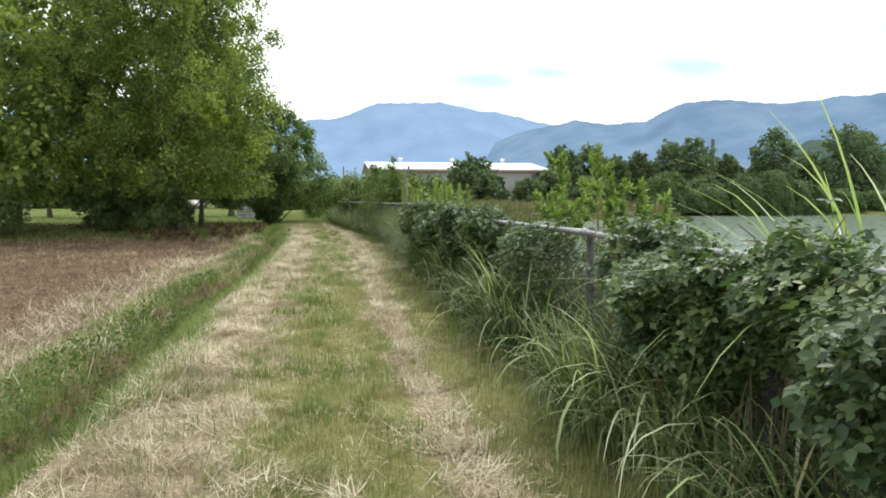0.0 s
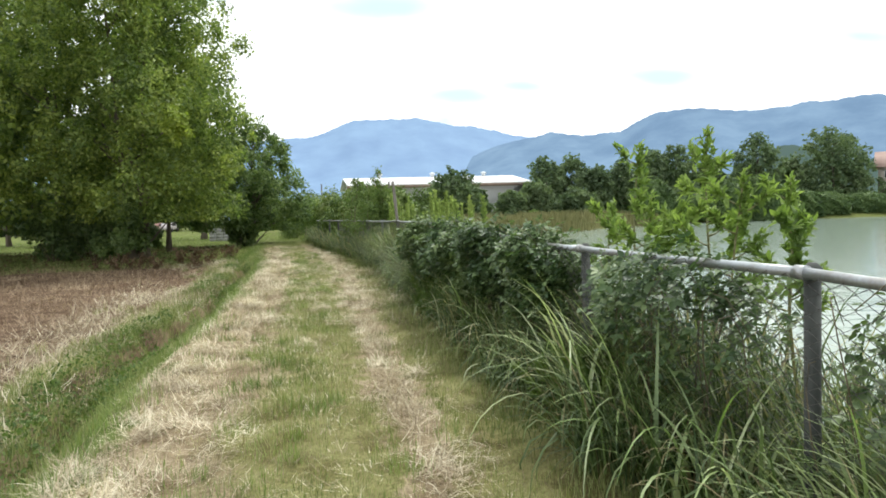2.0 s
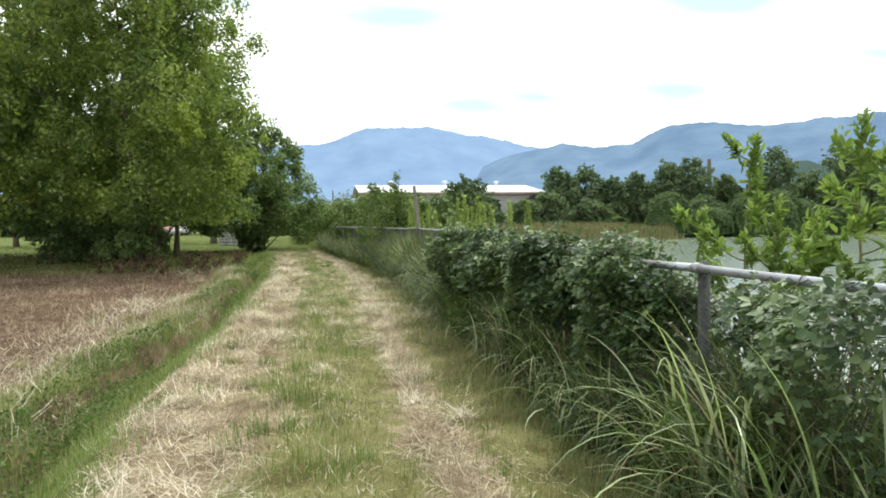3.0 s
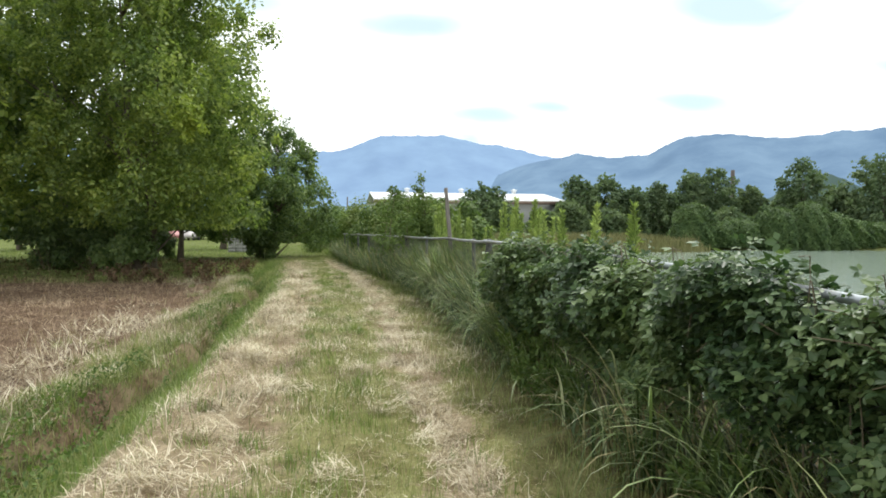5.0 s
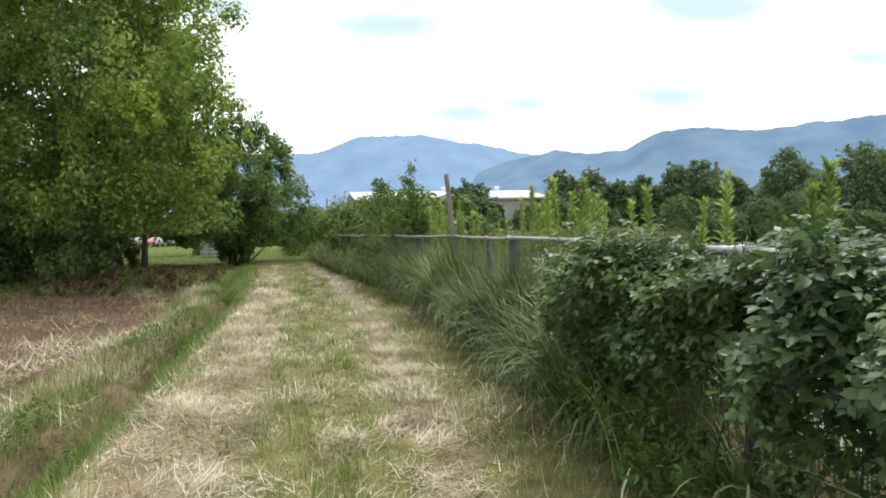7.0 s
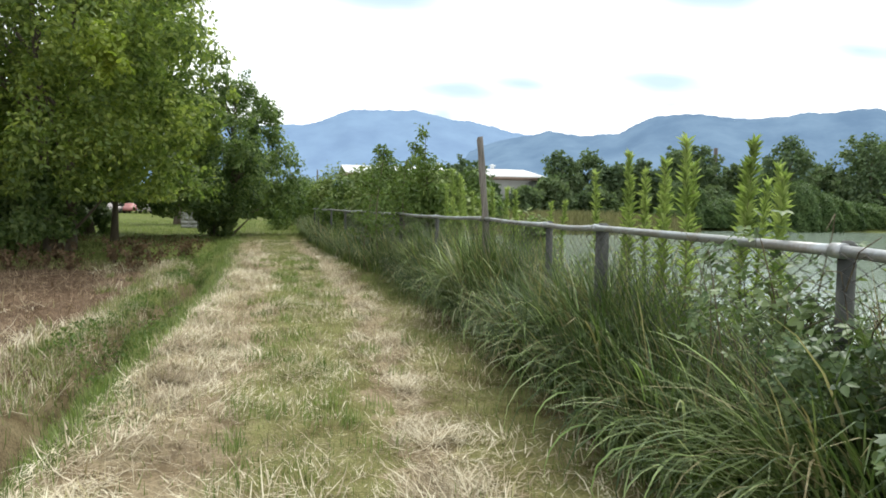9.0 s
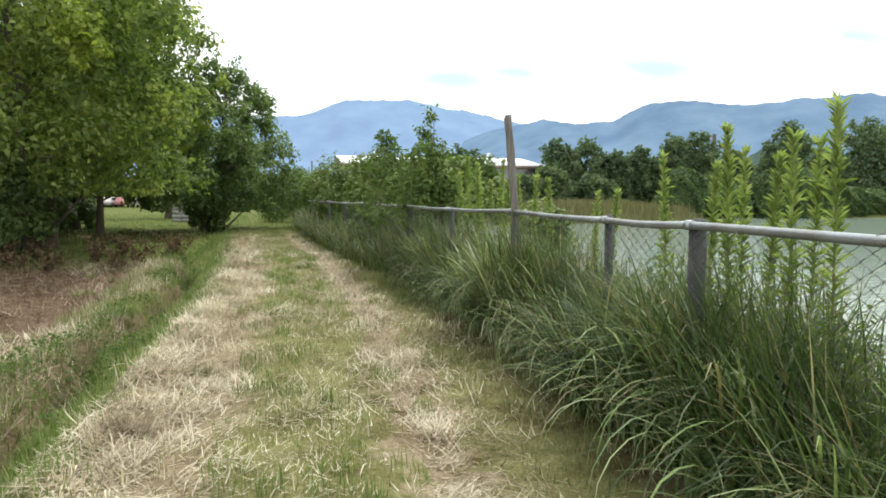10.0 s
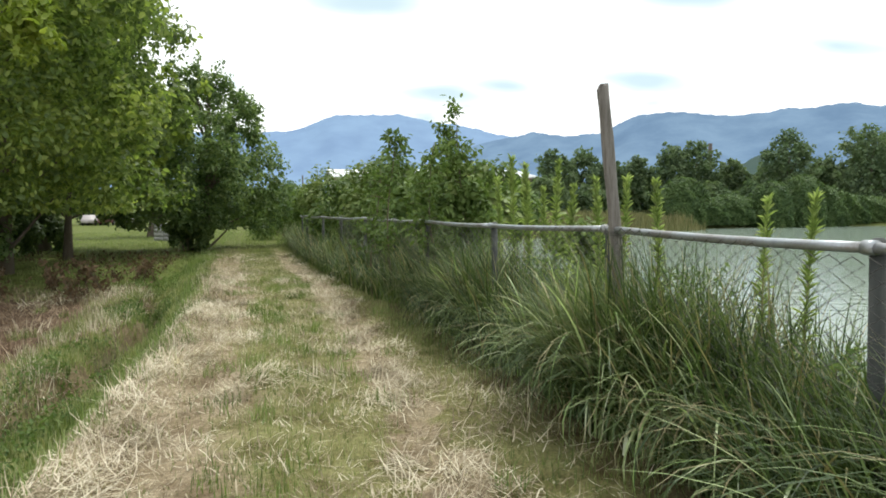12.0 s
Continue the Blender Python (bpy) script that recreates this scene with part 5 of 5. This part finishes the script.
# a tuft of broad reed grass leaning out over the brambles
q = np.random.default_rng(77)
tuft = thing("reed_tuft", "tuft of tall pale green reed grass above the brambles", "grass", (2.75, 2.95, float(land(2.75, 2.95))))
for k in range(56):
    r0 = np.array([[q.normal() * 0.12, q.normal() * 0.16, 0.0]])
    v, f = blades(r0, np.array([q.uniform(1.7, 2.45)]), np.array([q.uniform(0.018, 0.034)]), np.array([2.9 + q.normal() * 0.8]), np.array([0.05 + abs(q.normal()) * 0.14]), np.array([0.9 + q.gamma(2.0, 0.4)]), 12)
    part("blade", mesh_of("blade", v, f, M_BLADE), tuft)

# ---- reeds on the far shore ----
def reed_bed(n, seed):
    q = np.random.default_rng(seed)
    x = q.uniform(3, 46, n)
    y = shore_y(x) + q.uniform(-1.5, 20, n)
    z = land(x, y)
    roots = np.stack([x, y, z - 0.02], -1)
    ln = q.uniform(1.3, 2.1, n) * (0.85 + 0.15 * np.sin(x * 0.7))
    v, f = blades(roots, ln, q.uniform(0.07, 0.15, n), q.uniform(0, 6.28, n), np.abs(q.normal(size=n)) * 0.12, np.abs(q.normal(size=n)) * 0.4, 2)
    tagged(new("reed_bed", mesh_of("reed_bed", v, f, M_REED)), "tan and green reeds on the far shore", "reeds", kind="stuff")


reed_bed(16000, 31)

# tall grass at the end of the path
def end_grass(n, seed):
    q = np.random.default_rng(seed)
    x, y = q.uniform(-9.5, 0.5, n), q.uniform(96, 104, n)
    roots = np.stack([x, y, land(x, y) - 0.02], -1)
    v, f = blades(roots, q.uniform(2.2, 3.6, n), q.uniform(0.06, 0.12, n), q.uniform(0, 6.28, n), np.abs(q.normal(size=n)) * 0.1, np.abs(q.normal(size=n)) * 0.5, 3)
    tagged(new("end_grass", mesh_of("end_grass", v, f, M_GREEN)), "bright green reeds closing the end of the path", "grass", kind="stuff")


end_grass(5000, 32)

# ---- dead weeds at the field's far corner ----
def dead_weed(seed):
    q = np.random.default_rng(seed)
    ob = thing("dead_weed", "withered brown weed with curled leaves at the field edge", "weed", (0, 0, 0), "withered weeds")
    st, at = [], []
    for k in range(6):
        a, ln = q.uniform(0, 6.28), q.uniform(0.5, 0.95)
        t = np.linspace(0, 1, 5)[:, None]
        pp = np.array([math.cos(a) * 0.35, math.sin(a) * 0.35, 0.8]) * ln * t * np.array([1, 1, 1])
        st.append(tube(pp, np.linspace(0.008, 0.003, 5), 5))
        for j in range(14):
            s = q.uniform(0.2, 1)
            at.append(np.array([math.cos(a) * 0.35, math.sin(a) * 0.35, 0.8]) * ln * s + q.normal(size=3) * 0.04)
    at = np.array(at)
    n = len(at)
    for sv, sf in st:
        part("stem", mesh_of("stem", sv, sf, M_TWIG, True), ob)
    tagged(part("leaves", mesh_of("leaves", *leaves(at, q.normal(size=(n, 3)) + [0, 0, -0.6], random_dirs(n, q, 0.4), q.uniform(0.08, 0.18, n), 0.55, True), M_DEADLEAF), ob), kind="stuff")
    return ob


dw = [dead_weed(s) for s in (1, 2, 3)]
dq = np.random.default_rng(9)
for k in range(20):
    x, y = float(dq.uniform(-8.5, -3.4)), float(dq.uniform(31.8, 34.4))
    if k < 3:
        dw[k].location = (x, y, float(land(x, y)) - 0.02)
    else:
        put(dw[k % 3], x, y, float(dq.uniform(0, 360)), float(dq.uniform(0.45, 0.95)))

# ---- low cover: grass, straw and stubble ----
def scatter(n, y0, y1, x0, x1, seed, power=1.7):
    """Random places, denser where the walker passes near."""
    q = np.random.default_rng(seed)
    y = y0 + (y1 - y0) * q.uniform(0, 1, n) ** power
    x = q.uniform(x0, x1, n)
    return q, x + path_x(y), y, x


GRID = np.random.default_rng(99).uniform(0, 1, (257, 257))


def patchy(x, y, k=1.0):
    """Smooth uneven patches, 0 to 1; k: how many to the metre, roughly."""
    total = 0.0
    for octave, w in ((1.0, 0.65), (2.3, 0.35)):
        u, v = (np.asarray(x) * k * octave * 1.1 + 90.0) % 256, (np.asarray(y) * k * octave * 0.8 + 40.0) % 256
        i, j = u.astype(int), v.astype(int)
        fu, fv = u - i, v - j
        fu, fv = fu * fu * (3 - 2 * fu), fv * fv * (3 - 2 * fv)
        total = total + w * ((GRID[i, j] * (1 - fu) + GRID[i + 1, j] * fu) * (1 - fv) + (GRID[i, j + 1] * (1 - fu) + GRID[i + 1, j + 1] * fu) * fv)
    return np.clip(0.5 + (total - 0.5) * 1.7, 0, 1)


def band(s, lo, hi, soft=0.12):
    return smooth(lo - soft, lo + soft, s) * (1 - smooth(hi - soft, hi + soft, s))


# short grass of the path
q, x, y, s = scatter(200000, 2.0, 44, -1.5, 2.05, 51)
dens = 0.28 + 0.9 * band(s, -0.55, 0.5, 0.2) + 0.8 * band(s, 0.9, 1.8, 0.12)
dens *= (0.2 + 0.7 * patchy(x, y, 1.3) + 0.5 * patchy(x, y, 4.0)) * (1 - 0.85 * band(s, 0.60, 0.92 + 0.2 * smooth(9, 17, y), 0.08)) * (1 - 0.35 * smooth(10, 18, y) * band(s, -1.2, 0.8, 0.3)) * (1 - 0.5 * smooth(12, 15, y) * (1 - smooth(20, 25, y)) * band(s, 0.8, 1.8, 0.2))
keep = q.uniform(0, 1, len(x)) < dens
x, y, s = x[keep], y[keep], s[keep]
k = len(x)
far = 1 + y / 22
v, f = blades(np.stack([x, y, land(x, y) - 0.005], -1), q.uniform(0.03, 0.10, k) * (0.5 + 0.9 * patchy(x, y, 3.1)) * (1 + 0.45 * smooth(1.1, 1.8, s)), q.uniform(0.0022, 0.005, k) * far, q.uniform(0, 6.28, k), np.abs(q.normal(size=k)) * 0.5, np.abs(q.normal(size=k)) * 0.9, 1)
tagged(new("path_grass", mesh_of("path_grass", v, f, M_TURF)), "short mown yellow-green grass covering the path", "grass", kind="stuff")

# lush grass on the bank down to the ditch
q, x, y, s = scatter(56000, 2.0, 44, -3.3, -1.05, 52)
s = s + stray(y) + 0.9 * (patchy(x, y, 0.7) - 0.5)
dens = band(s, -2.3, -1.55, 0.2) * (0.1 + 0.95 * patchy(x, y, 1.6)) + 0.35 * band(s, -3.3, -2.3, 0.2) * patchy(x, y, 1.1)
keep = q.uniform(0, 1, len(x)) < dens
x, y = x[keep], y[keep]
k = len(x)
v, f = blades(np.stack([x, y, land(x, y) - 0.005], -1), q.uniform(0.06, 0.2, k), q.uniform(0.003, 0.006, k) * (1 + y / 25), q.uniform(0, 6.28, k), np.abs(q.normal(size=k)) * 0.35, np.abs(q.normal(size=k)) * 0.9, 2)
tagged(new("bank_turf", mesh_of("bank_turf", v, f, M_FRESH)), "lush bright green grass on the ditch bank", "grass", kind="stuff")

# cut straw lying in two rows and loose between them
def straw(n, y0, y1, len0, len1, wid, seed, loose, label, segs=2):
    q, x, y, s = scatter(n, y0, y1, -1.75, 1.95, seed)
    spread = smooth(9, 17, y)
    tuft = patchy(x, y, 1.6) * 0.6 + patchy(x, y, 4.3) * 0.6
    dens = loose * (1 + 1.6 * spread) + 0.95 * band(s, -1.5, -0.5 - 0.1 * spread, 0.2) * np.clip(tuft * 1.5 - 0.35, 0.05, 1) + 1.3 * band(s, 0.58, 0.86 + 0.3 * spread, 0.08)
    dens = dens * (1 - band(s, 1.2, 3.0, 0.15)) + 1.1 * smooth(12, 15, y) * (1 - smooth(20, 25, y)) * band(s, 0.9, 1.75, 0.25) * patchy(x, y, 1.2)
    dens = np.where(patchy(x, y, 2.9) > 0.3, dens, dens * 0.25)
    keep = q.uniform(0, 1, len(x)) < dens
    x, y = x[keep], y[keep]
    k = len(x)
    heap = np.clip(patchy(x, y, 1.6) - 0.5, 0, 1) * 0.10
    heading = 3.0 * np.sin(x * 1.9 + y * 1.1) + 2.0 * np.sin(y * 2.3) + 1.3 * q.normal(size=k)
    v, f = blades(np.stack([x, y, land(x, y) + 0.004 + q.uniform(0, 1, k) * (0.015 + heap)], -1), q.uniform(len0, len1, k), q.uniform(0.6, 1.4, k) * wid * (1 + y / 22), heading, 1.25 + 0.28 * q.normal(size=k), (0.3 + 0.42 * segs) * q.normal(size=k) + 0.2, segs)
    tagged(new("cut_straw", mesh_of("cut_straw", v, f, M_STRAW)), label, "straw", kind="stuff")


straw(120000, 2.0, 42, 0.04, 0.13, 0.003, 53, 0.26, "fine dry cut grass strewn along the path", 1)
straw(30000, 2.0, 34, 0.08, 0.27, 0.004, 63, 0.05, "long bleached straw lying in rows along the path", 3)

# matted clumps of mown hay
q = np.random.default_rng(64)
cy = 2.5 + 30 * q.uniform(0, 1, 170) ** 1.5
cs = np.where(q.uniform(0, 1, 170) < 0.6, q.normal(size=170) * 0.28 - 1.05, np.where(q.uniform(0, 1, 170) < 0.6, q.normal(size=170) * 0.12 + 0.72, q.uniform(-0.6, 1.2, 170)))
per = 110
cr = np.repeat(q.uniform(0.08, 0.26, 170), per)
pa, pr = q.uniform(0, 6.28, 170 * per), np.sqrt(q.uniform(0, 1, 170 * per))
y = np.repeat(cy, per) + np.sin(pa) * pr * cr * 1.4
x = path_x(y) + np.repeat(cs, per) + np.cos(pa) * pr * cr
k = len(x)
lift = np.repeat(q.uniform(0.03, 0.115, 170), per) * (1 - pr ** 2) * q.uniform(0.3, 1, k)
v, f = blades(np.stack([x, y, land(x, y) + 0.003 + lift], -1), q.uniform(0.06, 0.26, k), q.uniform(0.0022, 0.0048, k) * (1 + y / 24), np.repeat(q.uniform(0, 6.28, 170), per) + 0.9 * q.normal(size=k), 1.35 + 0.25 * q.normal(size=k), 0.5 * q.normal(size=k) + 0.15, 2)
tagged(new("hay_clumps", mesh_of("hay_clumps", v, f, M_STRAW)), "matted clumps of bleached mown hay on the path", "hay", kind="stuff")

# bleached heaps of long curled hay on the path's shoulder, and green tufts growing through
def clumps(n, per, y0, y1, power, mid, dev, rad0, rad1, seed, len0, len1, wid, lean, lean_dev, curl, high, mat, name, label, category):
    q = np.random.default_rng(seed)
    cy = y0 + (y1 - y0) * q.uniform(0, 1, n) ** power
    cs = mid + dev * q.normal(size=n)
    pa, pr = q.uniform(0, 6.28, n * per), np.sqrt(q.uniform(0, 1, n * per))
    cr = np.repeat(q.uniform(rad0, rad1, n), per)
    y = np.repeat(cy, per) + np.sin(pa) * pr * cr * 1.5
    x = path_x(y) + np.repeat(cs, per) + np.cos(pa) * pr * cr
    k = len(x)
    lift = np.repeat(q.uniform(0.3, 1.0, n), per) * high * (1 - pr ** 2) * q.uniform(0.2, 1, k)
    turn = np.repeat(q.uniform(0, 6.28, n), per) + 1.0 * q.normal(size=k)
    v, f = blades(np.stack([x, y, land(x, y) + lift], -1), q.uniform(len0, len1, k), q.uniform(0.6, 1.4, k) * wid * (1 + y / 26), turn, np.abs(lean + lean_dev * q.normal(size=k)), curl * q.normal(size=k), 3)
    tagged(new(name, mesh_of(name, v, f, mat)), label, category, kind="stuff")


clumps(80, 105, 2.6, 30, 1.2, -1.25, 0.2, 0.12, 0.34, 71, 0.08, 0.30, 0.0046, 1.45, 0.28, 1.7, 0.10, M_HAY, "hay_heaps", "bleached heaps of long curled hay on the shoulder", "hay")
clumps(95, 70, 2.5, 30, 1.3, 0.76, 0.07, 0.09, 0.22, 72, 0.08, 0.24, 0.0038, 1.45, 0.28, 1.6, 0.06, M_HAY, "hay_heaps", "small bleached heaps of hay along the wheel track", "hay")
clumps(210, 46, 2.4, 32, 1.4, -0.2, 0.55, 0.06, 0.20, 73, 0.05, 0.15, 0.0036, 0.25, 0.25, 0.8, 0.0, M_FRESH, "grass_tufts", "fresh green tufts growing through the cut grass", "grass")
clumps(90, 60, 2.4, 32, 1.4, -3.6, 0.55, 0.08, 0.24, 74, 0.06, 0.20, 0.0045, 0.3, 0.3, 0.9, 0.0, M_TURF, "field_grass", "yellow-green grass tufts scattered over the field edge", "grass")

# the harvested field: broken reddish stalks, standing and lying
q, x, y, s = scatter(90000, 3.0, 34, -22, -2.9, 54, 1.15)
keep = q.uniform(0, 1, len(x)) < edge_field(x, y) * (0.3 + patchy(x, y, 0.7)) * np.clip(1.25 + (s + 3) / 24, 0.3, 1)
x, y = x[keep], y[keep]
k = len(x)
lying = q.uniform(0, 1, k) < 0.75
v, f = blades(np.stack([x, y, land(x, y) + 0.005], -1), np.where(lying, q.uniform(0.1, 0.45, k), q.uniform(0.05, 0.22, k)), q.uniform(0.003, 0.0085, k) * (1 + y / 22), q.uniform(0, 6.28, k), np.where(lying, 1.3 + 0.18 * q.normal(size=k), 0.3 * np.abs(q.normal(size=k))), np.where(lying, 0.2 * q.normal(size=k), 0.3 * q.normal(size=k)), 1)
tagged(new("field_stubble", mesh_of("field_stubble", v, f, M_STUBBLE)), "brown broken crop stubble covering the field", "stubble", kind="stuff")

# rough half-dry grass between the ditch and the field
q, x, y, s = scatter(56000, 2.5, 33, -3.7, -2.0, 58, 1.3)
wild = patchy(x, y, 1.2) * 0.6 + patchy(x, y, 0.5) * 0.4
dead = (wild < 0.5 - 0.12 * (s + 2.9)) & (q.uniform(0, 1, len(x)) < 0.55) & (s < -2.55)
xd, yd = x[dead], y[dead]
keep = (q.uniform(0, 1, len(x)) < 0.3 + 1.4 * np.clip(wild - 0.25, 0, 1)) & ~dead & (np.abs(s + 2.55 + 0.5 * (patchy(x, y, 0.6) - 0.5)) > 0.16 * patchy(x, y, 0.8))
x, y = x[keep], y[keep]
k = len(xd)
v, f = blades(np.stack([xd, yd, land(xd, yd) + 0.002], -1), q.uniform(0.06, 0.28, k), q.uniform(0.003, 0.006, k) * (1 + yd / 24), q.uniform(0, 6.28, k), np.abs(0.9 + 0.5 * q.normal(size=k)), q.normal(size=k) * 0.9, 2)
tagged(new("margin_straw", mesh_of("margin_straw", v, f, M_STRAW)), "dead brown grass tangled along the field margin", "straw", kind="stuff")
k = len(x)
v, f = blades(np.stack([x, y, land(x, y) - 0.005], -1), q.uniform(0.06, 0.24, k), q.uniform(0.003, 0.006, k) * (1 + y / 24), q.uniform(0, 6.28, k), np.abs(q.normal(size=k)) * 0.5, np.abs(q.normal(size=k)) * 1.0, 2)
tagged(new("margin_grass", mesh_of("margin_grass", v, f, M_TURF)), "rough half-dry grass on the field margin", "grass", kind="stuff")
q, x, y, s = scatter(30000, 2.3, 33, -3.3, -2.0, 59, 1.4)
keep = patchy(x, y, 0.9) + 0.25 * q.normal(size=len(x)) > 0.45
x, y = x[keep], y[keep]
k = len(x)
v, f = blades(np.stack([x, y, land(x, y) - 0.005], -1), q.uniform(0.05, 0.2, k), q.uniform(0.004, 0.008, k) * (1 + y / 24), q.uniform(0, 6.28, k), np.abs(q.normal(size=k)) * 0.5, np.abs(q.normal(size=k)) * 1.1, 2)
tagged(new("ditch_grass", mesh_of("ditch_grass", v, f, M_TURF)), "fresh green grass growing in the ditch", "grass", kind="stuff")

# pale straw heaps by the field's near edge
q, x, y, s = scatter(34000, 4.0, 33, -6.2, -2.5, 55, 1.4)
keep = (patchy(x, y, 0.45) * 0.6 + patchy(x, y, 1.5) * 0.4 > 0.54 + 0.12 * np.sin(y * 0.5)) & (q.uniform(0, 1, len(x)) < 0.85 * band(s, -5.0, -2.85, 0.7) * smooth(4, 7, y))
x, y = x[keep], y[keep]
k = len(x)
v, f = blades(np.stack([x, y, land(x, y) + q.uniform(0.0, 0.06, k)], -1), q.uniform(0.12, 0.45, k), q.uniform(0.003, 0.0075, k) * (1 + y / 22), q.uniform(0, 6.28, k), 1.25 + 0.25 * q.normal(size=k), 0.35 * q.normal(size=k), 2)
tagged(new("field_straw", mesh_of("field_straw", v, f, M_STRAW)), "pale straw heaps raked along the field edge", "straw", kind="stuff")

# dark low weeds in the ditch
q, x, y, s = scatter(16000, 2.5, 36, -3.0, -2.1, 56, 1.0)
keep = (patchy(x, y, 0.6) > 0.48 - 0.15 * smooth(20, 26, y))
x, y = x[keep], y[keep]
k = len(x)
at = np.stack([x, y, land(x, y) + q.uniform(0.02, 0.22, k)], -1)
v, f = leaves(at, random_dirs(k, q, -0.2), random_dirs(k, q, 1.2), q.uniform(0.03, 0.065, k), 0.5, True)
tagged(new("ditch_weeds", mesh_of("ditch_weeds", v, f, M_KUDZU)), "low dark leafy weeds filling the ditch", "weeds", kind="stuff")

# shaded rough grass and lawn under and beyond the trees
q = np.random.default_rng(57)
n = 36000
y = 32 + 46 * q.uniform(0, 1, n) ** 1.6
x = path_x(y) - 1.4 + 3.0 * smooth(38, 46, y) - 26 * q.uniform(0, 1, n) ** 1.3
near = y < 47
for sel, mat, name, label in ((near, M_TURF, "rough_grass", "rough olive grass beneath the trees"), (~near, M_GREEN, "lawn_grass", "green mown lawn grass beyond the trees")):
    xs, ys = x[sel], y[sel]
    k = len(xs)
    v, f = blades(np.stack([xs, ys, land(xs, ys) - 0.01], -1), q.uniform(0.07, 0.2, k), q.uniform(0.010, 0.018, k), q.uniform(0, 6.28, k), np.abs(q.normal(size=k)) * 0.4, np.abs(q.normal(size=k)) * 0.8, 1)
    tagged(new(name, mesh_of(name, v, f, mat)), label, "grass", kind="stuff")


# withered leaves lying in the shade of the trees
q = np.random.default_rng(68)
n = 2800
y = q.uniform(31.5, 45, n)
x = path_x(y) - 2.6 - 14 * q.uniform(0, 1, n) ** 1.4
keep = patchy(x, y, 0.35) > 0.35
x, y = x[keep], y[keep]
k = len(x)
v, f = leaves(np.stack([x, y, land(x, y) + q.uniform(0.01, 0.12, k)], -1), random_dirs(k, q), random_dirs(k, q, 1.5), q.uniform(0.06, 0.14, k), 0.6, True)
tagged(new("leaf_litter", mesh_of("leaf_litter", v, f, M_DEADLEAF)), "withered brown leaves lying beneath the trees", "leaves", kind="stuff")
